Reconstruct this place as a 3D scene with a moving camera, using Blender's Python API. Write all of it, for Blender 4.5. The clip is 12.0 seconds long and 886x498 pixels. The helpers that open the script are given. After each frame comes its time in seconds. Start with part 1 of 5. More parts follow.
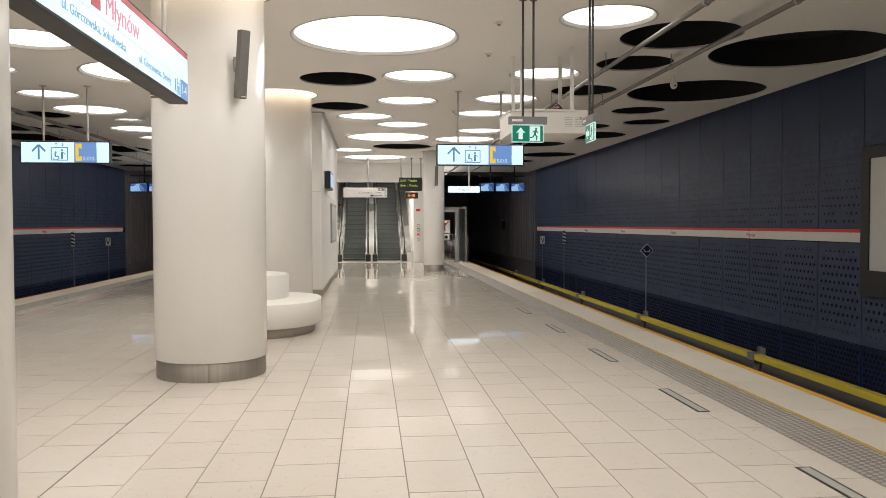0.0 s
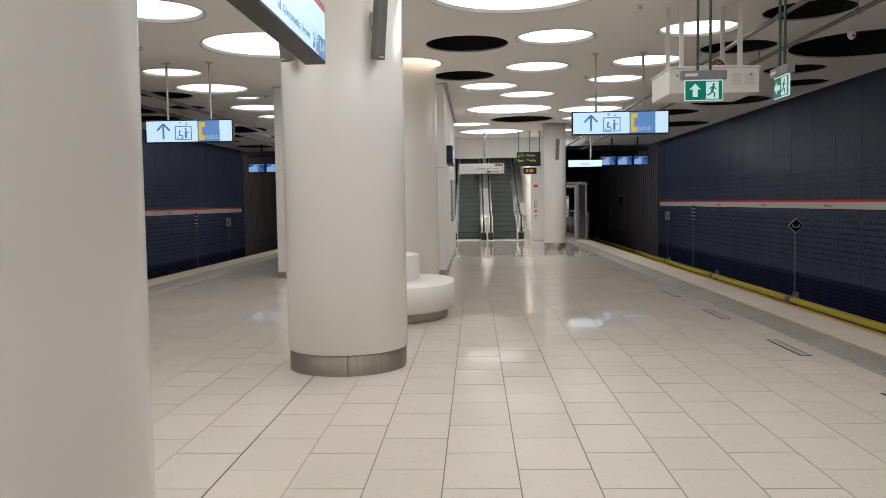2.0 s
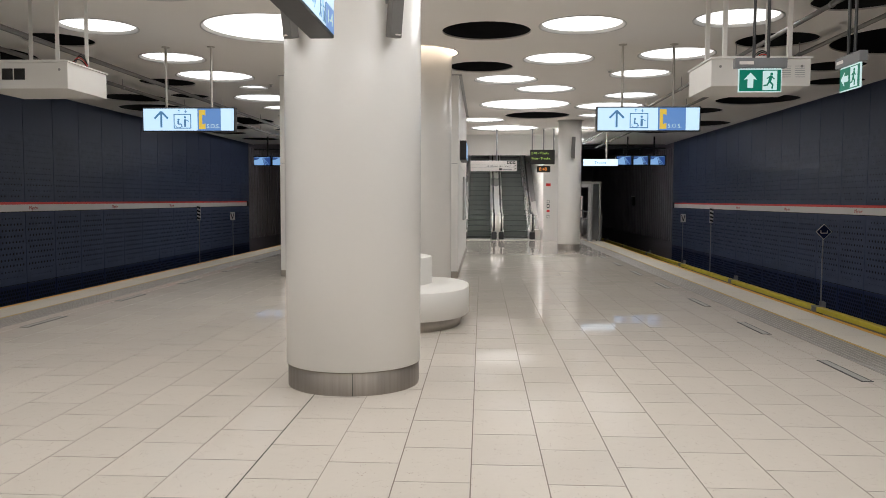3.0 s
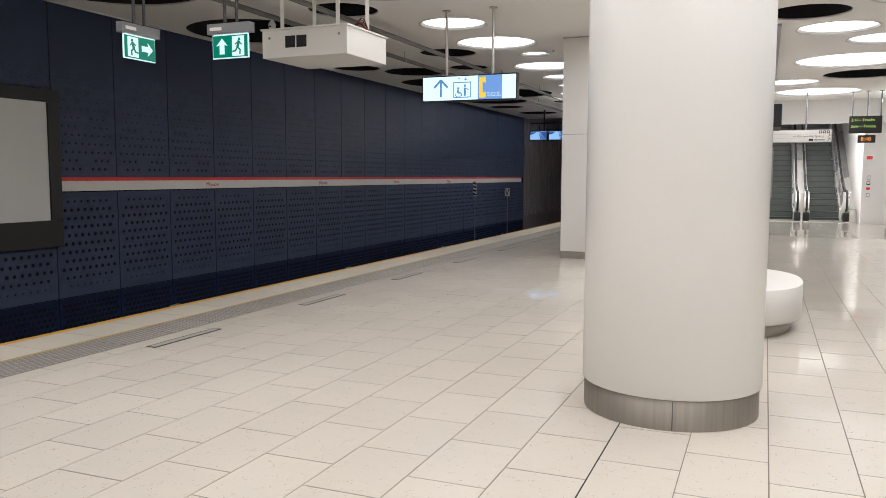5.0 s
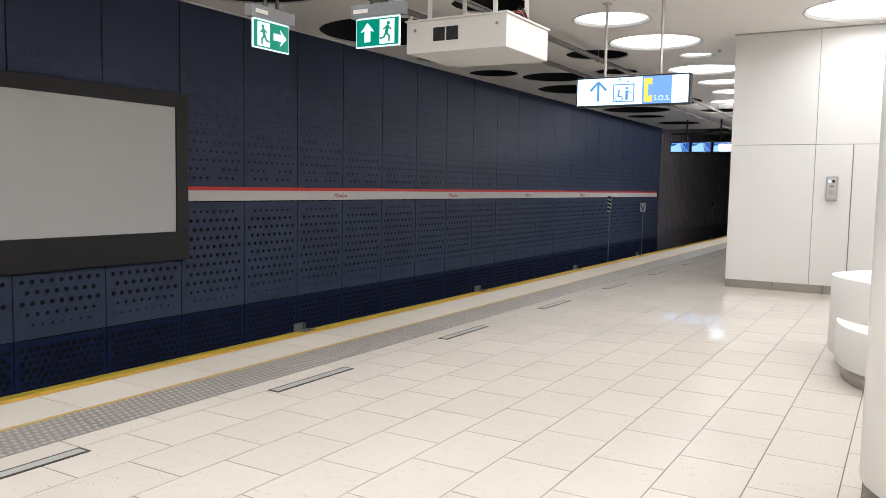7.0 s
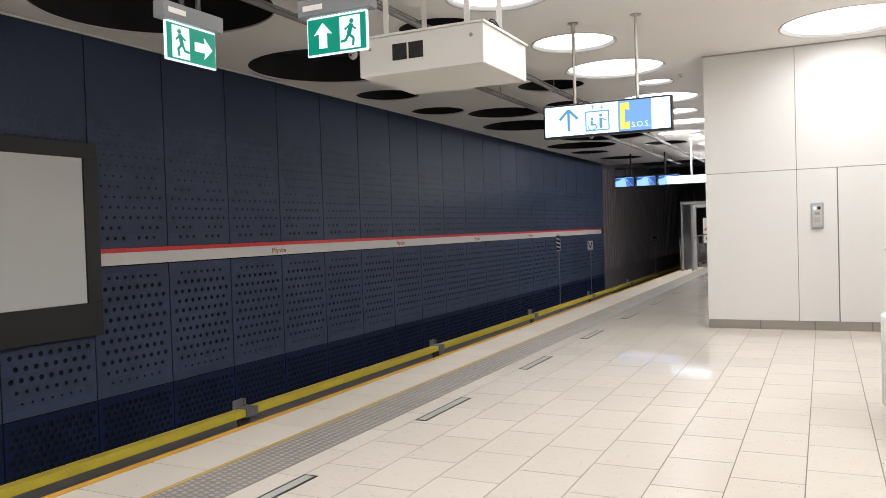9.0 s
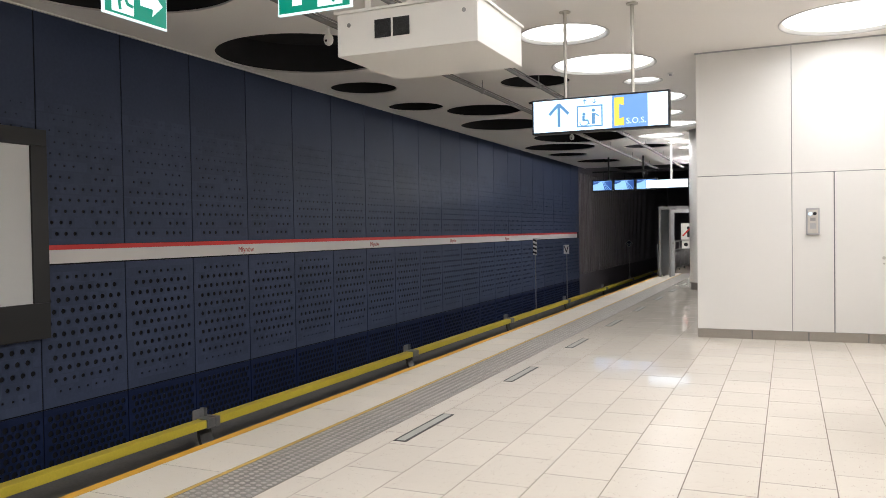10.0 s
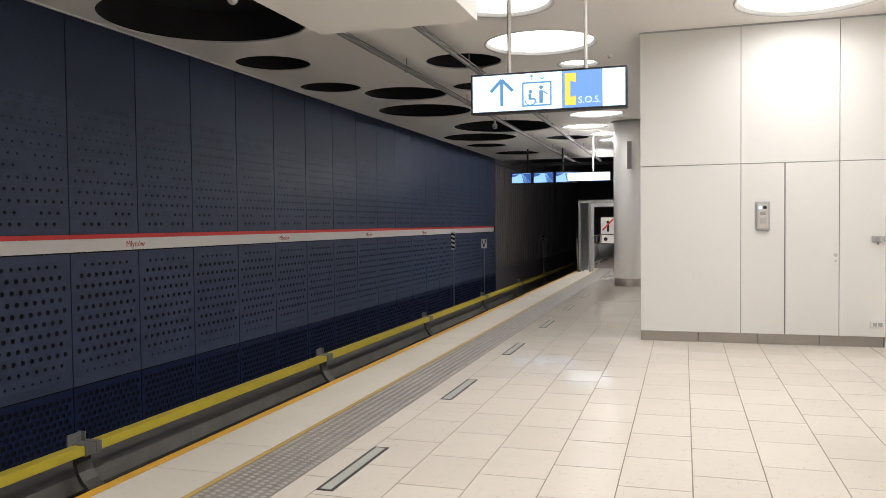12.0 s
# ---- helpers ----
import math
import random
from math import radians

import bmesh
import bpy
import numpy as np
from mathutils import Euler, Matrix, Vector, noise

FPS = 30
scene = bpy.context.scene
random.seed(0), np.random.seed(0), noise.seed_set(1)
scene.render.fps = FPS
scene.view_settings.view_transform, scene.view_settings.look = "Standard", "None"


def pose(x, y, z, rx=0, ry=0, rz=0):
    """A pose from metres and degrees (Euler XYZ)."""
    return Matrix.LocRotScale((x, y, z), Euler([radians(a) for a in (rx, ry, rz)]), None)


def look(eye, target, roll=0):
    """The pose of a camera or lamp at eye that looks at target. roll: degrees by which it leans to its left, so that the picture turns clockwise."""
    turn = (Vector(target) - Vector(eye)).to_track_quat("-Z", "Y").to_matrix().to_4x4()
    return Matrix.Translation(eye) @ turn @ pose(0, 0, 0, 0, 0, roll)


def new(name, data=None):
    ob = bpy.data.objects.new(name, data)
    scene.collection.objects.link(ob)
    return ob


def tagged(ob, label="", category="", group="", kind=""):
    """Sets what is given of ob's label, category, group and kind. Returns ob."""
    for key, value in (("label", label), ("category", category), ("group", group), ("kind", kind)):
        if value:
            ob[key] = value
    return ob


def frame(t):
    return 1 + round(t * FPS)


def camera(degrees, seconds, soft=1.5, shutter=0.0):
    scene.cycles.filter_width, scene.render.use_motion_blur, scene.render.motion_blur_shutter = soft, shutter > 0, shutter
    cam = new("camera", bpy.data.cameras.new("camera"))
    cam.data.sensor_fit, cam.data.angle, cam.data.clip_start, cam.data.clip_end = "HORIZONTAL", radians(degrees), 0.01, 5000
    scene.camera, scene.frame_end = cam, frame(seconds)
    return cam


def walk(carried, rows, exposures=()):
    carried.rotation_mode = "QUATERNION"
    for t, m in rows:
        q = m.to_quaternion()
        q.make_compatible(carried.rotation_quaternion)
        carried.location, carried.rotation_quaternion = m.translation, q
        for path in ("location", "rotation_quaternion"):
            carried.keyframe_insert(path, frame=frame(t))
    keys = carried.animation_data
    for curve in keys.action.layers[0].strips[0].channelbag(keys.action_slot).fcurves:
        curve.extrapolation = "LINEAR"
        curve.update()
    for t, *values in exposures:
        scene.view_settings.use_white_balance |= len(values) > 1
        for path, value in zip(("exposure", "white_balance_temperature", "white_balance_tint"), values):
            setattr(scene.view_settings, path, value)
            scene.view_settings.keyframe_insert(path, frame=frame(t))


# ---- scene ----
cam = camera(58.7, 12.0, soft=0.55)
PATH = [
    (0, (0.136, 0.528, 1.474), (0.32, 2.518, 1.411), -0.1),
    (0.5, (-0.061, 0.703, 1.47), (-0.09, 2.701, 1.396), 0.1),
    (1, (-0.167, 0.825, 1.482), (-0.293, 2.819, 1.4), -0.0),
    (1.5, (-0.214, 1.081, 1.452), (-0.358, 3.073, 1.356), -0.7),
    (2, (-0.276, 1.459, 1.451), (-0.358, 3.453, 1.334), -0.9),
    (2.5, (-0.337, 1.865, 1.488), (-0.406, 3.86, 1.361), -0.4),
    (2.7, (-0.368, 2.018, 1.48), (-0.442, 4.013, 1.358), -0.2),
    (4.3, (-0.679, 3.058, 1.427), (-1.101, 5.006, 1.262), 0.5),
    (4.5, (-0.75, 3.183, 1.423), (-1.254, 5.111, 1.253), 0.1),
    (5, (-0.927, 3.501, 1.427), (-1.679, 5.345, 1.242), 0.2),
    (5.5, (-1.127, 3.777, 1.44), (-2.099, 5.515, 1.256), 0.8),
    (6, (-1.4, 4.012, 1.453), (-2.402, 5.732, 1.264), 1.1),
    (6.5, (-1.639, 4.257, 1.465), (-2.643, 5.978, 1.291), 1.0),
    (6.7, (-1.717, 4.344, 1.456), (-2.732, 6.059, 1.292), 1.0),
    (8.3, (-2.423, 5.141, 1.473), (-3.403, 6.879, 1.332), 0.7),
    (8.5, (-2.517, 5.237, 1.472), (-3.48, 6.987, 1.366), 0.5),
    (9, (-2.746, 5.462, 1.476), (-3.616, 7.262, 1.43), -1.8),
    (9.5, (-2.915, 5.771, 1.485), (-3.75, 7.588, 1.444), -1.0),
    (10, (-3.102, 5.982, 1.458), (-3.905, 7.814, 1.416), -0.9),
    (10.5, (-3.292, 6.221, 1.471), (-4.01, 8.087, 1.424), -1.8),
    (11, (-3.422, 6.515, 1.465), (-4.095, 8.398, 1.418), -1.0),
    (11.5, (-3.545, 6.744, 1.454), (-4.209, 8.63, 1.396), -0.6),
    (12, (-3.706, 6.961, 1.46), (-4.291, 8.873, 1.398), -0.6),
]
EXPOSURES = [(0.0, -0.11, 6520, 11), (0.5, -0.21, 6350, 11), (1.0, -0.46, 6200, 11), (1.5, -0.49, 6130, 11), (2.5, -0.41, 6130, 11), (4.5, -0.09, 6110, 11), (5.0, 0.09, 6020, 11), (5.5, 0.29, 5860, 11), (6.0, 0.45, 5860, 11), (8.5, 0.61, 5980, 11), (10.5, 0.61, 6060, 11), (12.0, 0.51, 6150, 11)]
walk(cam, [(t, look(eye, target, roll)) for t, eye, target, roll in PATH], EXPOSURES)

# ---- world and exposure ----
world = bpy.data.worlds.new("underground")
scene.world = world
world.use_nodes = True
world.node_tree.nodes["Background"].inputs[0].default_value = (0.010, 0.011, 0.013, 1)
world.node_tree.nodes["Background"].inputs[1].default_value = 0.3
LAMP = 2.4            # radiance of the lenses of the round ceiling lights
DOWN = 10.0           # watts per square metre that they send downwards

# ---- plan (metres) ----
AX = -1.435            # axis of the platform
CEIL = 3.79
WALL_L, WALL_R = -10.60, 7.74
EDGE_L, EDGE_R = -6.87, 4.00
Y0, Y1 = -7.0, 36.4   # panelled part of the track walls
HALL_END = 30.5
CORE = (-4.22, -0.85, 17.01, 24.7)


# ---- materials ----
def material(name, colour, rough=0.5, metal=0.0, vary=0.06, scale=3.0, fine=60.0, bump=0.0, speck=None, spread=0.0, gloss=0.5, coat=0.0, stretch=None, dirt=0.0):
    m = bpy.data.materials.new(name)
    m.use_nodes = True
    n, l = m.node_tree.nodes, m.node_tree.links
    b = n["Principled BSDF"]
    b.inputs["Roughness"].default_value = rough
    b.inputs["Metallic"].default_value = metal
    b.inputs["Specular IOR Level"].default_value = gloss
    b.inputs["Coat Weight"].default_value = coat
    b.inputs["Coat Roughness"].default_value = 0.08
    geo = n.new("ShaderNodeNewGeometry")
    src = geo.outputs["Position"]
    if stretch:
        mp = n.new("ShaderNodeMapping")
        mp.inputs["Scale"].default_value = stretch
        l.new(src, mp.inputs[0])
        src = mp.outputs[0]

    def noise_tex(s, d):
        t = n.new("ShaderNodeTexNoise")
        t.inputs["Scale"].default_value = s
        t.inputs["Detail"].default_value = d
        l.new(src, t.inputs["Vector"])
        return t.outputs["Fac"]

    def maths(op, a, c):
        t = n.new("ShaderNodeMath")
        t.operation = op
        for i, v in enumerate((a, c)):
            if isinstance(v, (int, float)):
                t.inputs[i].default_value = v
            else:
                l.new(v, t.inputs[i])
        return t.outputs[0]

    big, small = noise_tex(scale, 4), noise_tex(fine, 3)
    total = maths("ADD", maths("MULTIPLY", maths("SUBTRACT", big, 0.5), vary * 2.2), maths("MULTIPLY", maths("SUBTRACT", small, 0.5), vary * 1.4))
    if spread:
        info = n.new("ShaderNodeObjectInfo")
        isl = maths("ADD", info.outputs["Random"], geo.outputs["Random Per Island"])
        total = maths("ADD", total, maths("MULTIPLY", maths("SUBTRACT", maths("FRACT", isl, 0.0), 0.5), spread))
    val = maths("ADD", total, 1.0)
    mix = n.new("ShaderNodeVectorMath")
    mix.operation = "SCALE"
    mix.inputs[0].default_value = colour[:3]
    l.new(val, mix.inputs["Scale"])
    out = mix.outputs[0]
    if speck:
        t = n.new("ShaderNodeTexVoronoi")
        t.inputs["Scale"].default_value = speck[0]
        l.new(src, t.inputs["Vector"])
        ramp = n.new("ShaderNodeValToRGB")
        ramp.color_ramp.elements[0].position, ramp.color_ramp.elements[0].color = speck[1], (1, 1, 1, 1)
        ramp.color_ramp.elements[1].position, ramp.color_ramp.elements[1].color = speck[1] + 0.06, (0, 0, 0, 1)
        l.new(t.outputs["Distance"], ramp.inputs[0])
        sel = noise_tex(speck[0] * 0.21, 2)
        hit = maths("MULTIPLY", ramp.outputs[0], maths("GREATER_THAN", sel, speck[3]))
        mc = n.new("ShaderNodeMix")
        mc.data_type = "RGBA"
        l.new(hit, mc.inputs["Factor"])
        l.new(out, mc.inputs["A"])
        mc.inputs["B"].default_value = (*speck[2], 1)
        out = mc.outputs["Result"]
    l.new(out, b.inputs["Base Color"])
    rv = maths("ADD", maths("MULTIPLY", maths("SUBTRACT", big, 0.5), max(0.05, rough * 0.35)), rough)
    l.new(rv, b.inputs["Roughness"])
    if bump:
        bp = n.new("ShaderNodeBump")
        bp.inputs["Strength"].default_value = bump
        bp.inputs["Distance"].default_value = 0.004
        l.new(maths("ADD", small, maths("MULTIPLY", big, 0.6)), bp.inputs["Height"])
        l.new(bp.outputs[0], b.inputs["Normal"])
    return m


def glow(name, colour, power, base=(0.05, 0.05, 0.05)):
    m = bpy.data.materials.new(name)
    m.use_nodes = True
    b = m.node_tree.nodes["Principled BSDF"]
    b.inputs["Base Color"].default_value = (*base, 1)
    b.inputs["Emission Color"].default_value = (*colour, 1)
    b.inputs["Emission Strength"].default_value = power
    b.inputs["Roughness"].default_value = 0.3
    return m


def clear_glass(name, tint=(0.9, 0.95, 0.95), rough=0.02):
    m = bpy.data.materials.new(name)
    m.use_nodes = True
    b = m.node_tree.nodes["Principled BSDF"]
    b.inputs["Base Color"].default_value = (*tint, 1)
    b.inputs["Transmission Weight"].default_value = 1.0
    b.inputs["Roughness"].default_value = rough
    b.inputs["IOR"].default_value = 1.45
    return m


TILE = material("cream_terrazzo", (0.595, 0.548, 0.485), 0.088, gloss=0.035, vary=0.04, scale=1.3, fine=35, speck=(70, 0.16, (0.26, 0.20, 0.15), 0.56), spread=0.06, bump=0.012)


def honed(m, rough_steep, rough_grazing, gloss_steep, gloss_grazing):
    """A honed stone: dull when looked down on, mirror-like at a low angle."""
    n, l = m.node_tree.nodes, m.node_tree.links
    b = n["Principled BSDF"]
    lw = n.new("ShaderNodeLayerWeight")
    lw.inputs["Blend"].default_value = 0.5
    for socket, f0, f1, a, c in (("Roughness", 0.70, 0.91, rough_steep, rough_grazing), ("Specular IOR Level", 0.76, 0.93, gloss_steep, gloss_grazing)):
        mr = n.new("ShaderNodeMapRange")
        mr.interpolation_type = "SMOOTHSTEP"
        mr.inputs["From Min"].default_value, mr.inputs["From Max"].default_value = f0, f1
        mr.inputs["To Min"].default_value, mr.inputs["To Max"].default_value = a, c
        l.new(lw.outputs["Facing"], mr.inputs["Value"])
        l.new(mr.outputs["Result"], b.inputs[socket])


honed(TILE, 0.12, 0.014, 0.018, 0.13)
EDGE_SLAB = material("cream_edge_slab", (0.645, 0.60, 0.525), 0.42, gloss=0.3, vary=0.05, scale=1.6, fine=40, speck=(85, 0.17, (0.34, 0.29, 0.23), 0.58), spread=0.09, bump=0.03)
GROUT = material("grout", (0.18, 0.148, 0.12), 0.8, vary=0.2, scale=2, fine=90)
DARK_JOINT = material("expansion_joint", (0.022, 0.020, 0.018), 0.8)
WHITE = material("white_panel", (0.77, 0.755, 0.73), 0.45, vary=0.012, scale=1.1, fine=14, bump=0.012, gloss=0.35)
COLUMN = material("column_white", (0.88, 0.865, 0.835), 0.36, vary=0.012, scale=1.4, fine=22, coat=0.45)
CEILING = material("ceiling_plaster", (0.87, 0.84, 0.80), 0.75, vary=0.02, scale=0.8, fine=40, bump=0.02)
BENCH = material("bench_white", (0.82, 0.80, 0.76), 0.4, vary=0.02)
STEEL = material("brushed_steel", (0.58, 0.55, 0.51), 0.46, 1.0, vary=0.12, scale=4, fine=70, stretch=(1, 1, 0.05))
STEEL_BASE = material("baseboard_steel", (0.40, 0.37, 0.335), 0.42, 0.9, vary=0.1, scale=2, fine=60)
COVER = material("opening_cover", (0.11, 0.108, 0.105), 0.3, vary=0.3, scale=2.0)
BRACKET = material("bracket_steel", (0.12, 0.115, 0.105), 0.38, 0.6, vary=0.3, scale=9, fine=70)
DARK_ROD = material("dark_rod", (0.055, 0.055, 0.056), 0.4, 0.3)
GALV = material("galvanised", (0.34, 0.335, 0.33), 0.5, 0.7, vary=0.15, scale=8, fine=60)
BLUE = material("navy_panel", (0.060, 0.077, 0.134), 0.45, vary=0.22, scale=0.8, fine=25, spread=0.20, bump=0.03, gloss=0.18)
NAVY_LOW = material("navy_skirt", (0.012, 0.021, 0.066), 0.45, gloss=0.2, vary=0.18, scale=1.5, fine=30, spread=0.35)
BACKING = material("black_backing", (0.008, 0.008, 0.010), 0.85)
TUNNEL = material("tunnel_wall", (0.20, 0.18, 0.195), 0.5, vary=0.25, scale=0.7, fine=12)
RED = material("red_paint", (0.74, 0.045, 0.04), 0.45)
STRIPE = material("stripe_white", (0.80, 0.76, 0.73), 0.42, vary=0.03)
RED_TEXT = material("red_lettering", (0.52, 0.07, 0.07), 0.5)
YELLOW = material("rail_cover_yellow", (0.76, 0.61, 0.06), 0.45, vary=0.12, scale=2.5, fine=40)
AMBER = material("edge_amber", (0.66, 0.36, 0.035), 0.5, vary=0.12, scale=3)
OCHRE = material("inner_ochre", (0.53, 0.35, 0.075), 0.5, vary=0.14, scale=3)
# Studs paler than their ground: the glints on top are painted in
STUD_GLINT = material("tactile_stud_glint", (0.375, 0.352, 0.325), 0.42, vary=0.10, scale=2, fine=45, spread=0.1)
TACTILE = material("tactile_grey", (0.225, 0.21, 0.193), 0.5, vary=0.12, scale=2, fine=45, spread=0.14)
TRACKBED = material("trackbed", (0.22, 0.21, 0.195), 0.8, vary=0.3, scale=2.5, fine=30, bump=0.3)
RAIL = material("rail_steel", (0.22, 0.19, 0.17), 0.4, 0.9)
BLACK = material("black_plastic", (0.015, 0.015, 0.016), 0.45)
CHARCOAL = material("screen_frame", (0.022, 0.021, 0.021), 0.5, vary=0.1)
CANVAS = material("projection_canvas", (0.76, 0.76, 0.745), 0.6, vary=0.015, scale=0.6, fine=30)
SPEAKER = material("speaker_grey", (0.17, 0.165, 0.155), 0.5)
HOUSING = material("lamp_housing", (0.20, 0.205, 0.215), 0.45)
CONDUIT = material("conduit", (0.20, 0.19, 0.18), 0.5, 0.45, vary=0.2, scale=6)
BOXWHITE = material("box_white", (0.80, 0.785, 0.75), 0.4, vary=0.015)
RIM = material("lamp_rim", (0.56, 0.55, 0.53), 0.4)
LIGHT_GREY = material("light_grey", (0.42, 0.42, 0.43), 0.4)
GRATE_GLASS = material("floor_grate_glass", (0.50, 0.50, 0.46), 0.25, vary=0.08)
GRATE_FRAME = material("floor_grate_frame", (0.035, 0.033, 0.03), 0.6, 0.0, vary=0.1)
BAND = material("column_band_steel", (0.42, 0.385, 0.345), 0.56, 0.85, vary=0.24, scale=5, fine=40, stretch=(1, 1, 0.04))
STEP = material("escalator_step", (0.085, 0.095, 0.085), 0.5, 0.3, vary=0.15)
CHROME = material("polished_steel", (0.86, 0.84, 0.81), 0.27, 0.6, vary=0.02, scale=0.3, fine=8)
RUBBER = material("black_rubber", (0.012, 0.012, 0.012), 0.55)
GLASS = clear_glass("pane_glass")
FROSTED = clear_glass("frosted_pane", (0.62, 0.64, 0.65), 0.35)
LENS = glow("light_lens", (1.0, 0.955, 0.89), LAMP, (0.8, 0.8, 0.8))
ADDED_STRIP = glow("added_strip_lens", (1.0, 0.96, 0.90), 20.0, (0.8, 0.8, 0.8))
RING = glow("ring_glow", (1.0, 0.80, 0.58), 5.0, (0.7, 0.7, 0.7))
PANEL_LIT = glow("sign_white_lit", (0.62, 0.84, 1.0), 1.3)
PANEL_BLUE = glow("sign_blue_lit", (0.14, 0.31, 0.66), 0.95)
PANEL_YELLOW = glow("sign_yellow_lit", (1.0, 0.66, 0.06), 0.9)
SIGN_INK = glow("sign_ink", (0.10, 0.28, 0.50), 0.8)
# Letter red and ink made paler, the sign's glare painted into them
SIGN_RED_GLARE = glow("sign_red_glare", (0.85, 0.16, 0.22), 0.9)
SIGN_INK_GLARE = glow("sign_ink_glare", (0.22, 0.42, 0.66), 0.85)
SIGN_RED = glow("sign_red_lit", (0.75, 0.02, 0.06), 0.6)
EXIT_GREEN = glow("exit_green_lit", (0.0, 0.21, 0.125), 0.8, (0.0, 0.03, 0.02))
EXIT_WHITE = glow("exit_white_lit", (0.75, 0.95, 0.88), 0.95)
SCREEN_BLUE = glow("monitor_blue", (0.03, 0.11, 0.42), 0.6)
SCREEN_PALE = glow("monitor_pale", (0.36, 0.64, 1.0), 0.8)
LED_GREEN = glow("led_green", (0.65, 0.95, 0.15), 1.0)
LED_AMBER = glow("led_amber", (1.0, 0.30, 0.03), 1.2)
# Glow of the unseen tubes added past the gates to brighten the tunnel
ADDED_TUBE = glow("added_tube_light", (1.0, 0.95, 0.9), 230.0)
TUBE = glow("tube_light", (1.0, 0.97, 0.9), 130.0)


# ---- mesh helpers ----
def link(name, bm, mat, parent=None, label=""):
    me = bpy.data.meshes.new(name)
    bm.to_mesh(me)
    bm.free()
    for mm in (mat if isinstance(mat, (list, tuple)) else [mat]):
        me.materials.append(mm)
    ob = new(name, me)
    ob.parent = parent
    if label:
        ob["label"] = label
    return ob


def part(name, bm, mat, parent, label=""):
    return link(name, bm, mat, parent, label)


def thing(name, at, label, category, group="", kind=""):
    ob = new(name)
    ob.matrix_world = Matrix.Translation(at)
    ob.empty_display_size = 0.1
    return tagged(ob, label, category, group, kind)


def box(x0, x1, y0, y1, z0, z1, bevel=0.0, bm=None, seg=2):
    b = bmesh.new()
    m = Matrix.Translation(((x0 + x1) / 2, (y0 + y1) / 2, (z0 + z1) / 2)) @ Matrix.Diagonal((x1 - x0, y1 - y0, z1 - z0, 1))
    bmesh.ops.create_cube(b, size=1.0, matrix=m)
    if bevel:
        bmesh.ops.bevel(b, geom=b.edges[:], offset=bevel, segments=seg, affect="EDGES", profile=0.5)
    return merge(bm, b)


def merge(bm, b):
    if bm is None:
        return b
    tmp = bpy.data.meshes.new("tmp")
    b.to_mesh(tmp)
    b.free()
    bm.from_mesh(tmp)
    bpy.data.meshes.remove(tmp)
    return bm


def crease(b):
    for e in b.edges:
        if len(e.link_faces) == 2 and e.calc_face_angle(0.0) > 0.6:
            e.smooth = False
    return b


def smooth(b):
    for f in b.faces:
        f.smooth = len(f.verts) == 4
    return crease(b)


def tube(p, q, r, seg=12, bm=None, r2=None):
    b = bmesh.new()
    p, q = Vector(p), Vector(q)
    d = q - p
    m = Matrix.Translation((p + q) / 2) @ d.to_track_quat("Z", "Y").to_matrix().to_4x4()
    bmesh.ops.create_cone(b, cap_ends=True, segments=seg, radius1=r, radius2=r if r2 is None else r2, depth=d.length, matrix=m)
    return merge(bm, smooth(b))


def lathe(profile, seg=48, bm=None, cap=True):
    """Turns (radius, z) pairs round the z axis."""
    b = bmesh.new()
    rings = []
    for r, z in profile:
        rings.append([b.verts.new((r * math.cos(a), r * math.sin(a), z)) for a in (2 * math.pi * i / seg for i in range(seg))])
    for u, v in zip(rings, rings[1:]):
        for i in range(seg):
            j = (i + 1) % seg
            b.faces.new((u[i], u[j], v[j], v[i])).smooth = True
    if cap:
        b.faces.new(rings[-1])
        b.faces.new(rings[0][::-1])
    return merge(bm, crease(b))


def flat(points, y, depth=0.004, bm=None):
    """A thin plate with the outline (x, z), its face at y towards -y."""
    b = bmesh.new()
    front = [b.verts.new((x, y, z)) for x, z in points]
    back = [b.verts.new((x, y + depth, z)) for x, z in points]
    b.faces.new(front)
    b.faces.new(back[::-1])
    for i in range(len(points)):
        j = (i + 1) % len(points)
        b.faces.new((front[j], front[i], back[i], back[j]))
    bmesh.ops.recalc_face_normals(b, faces=b.faces[:])
    return merge(bm, b)


def bar(x0, z0, x1, z1, w):
    """Outline of a straight stroke from one point to another."""
    d = Vector((x1 - x0, z1 - z0)).normalized() * w / 2
    s = Vector((-d.y, d.x))
    return [(x0 + s.x, z0 + s.y), (x0 - s.x, z0 - s.y), (x1 - s.x, z1 - s.y), (x1 + s.x, z1 + s.y)]


def disc(x, z, r, n=14):
    return [(x + r * math.cos(2 * math.pi * i / n), z + r * math.sin(2 * math.pi * i / n)) for i in range(n)]


def lettering(name, text, size, mat, parent, m, depth=0.001, align="LEFT"):
    """Letters lying in x and z, read from -y."""
    cu = bpy.data.curves.new(name, "FONT")
    cu.body, cu.size, cu.extrude, cu.align_x, cu.resolution_u = text, size, depth, align, 3
    tmp = new("tmp", cu)
    dg = bpy.context.evaluated_depsgraph_get()
    dg.update()
    me = bpy.data.meshes.new_from_object(tmp.evaluated_get(dg))
    bpy.data.objects.remove(tmp)
    bpy.data.curves.remove(cu)
    me.name = name
    me.transform(m @ pose(0, 0, 0, 90, 0, 0))
    me.materials.clear()
    me.materials.append(mat)
    ob = new(name, me)
    ob.parent = parent
    return ob


def place(b, m):
    b.transform(m)
    return b


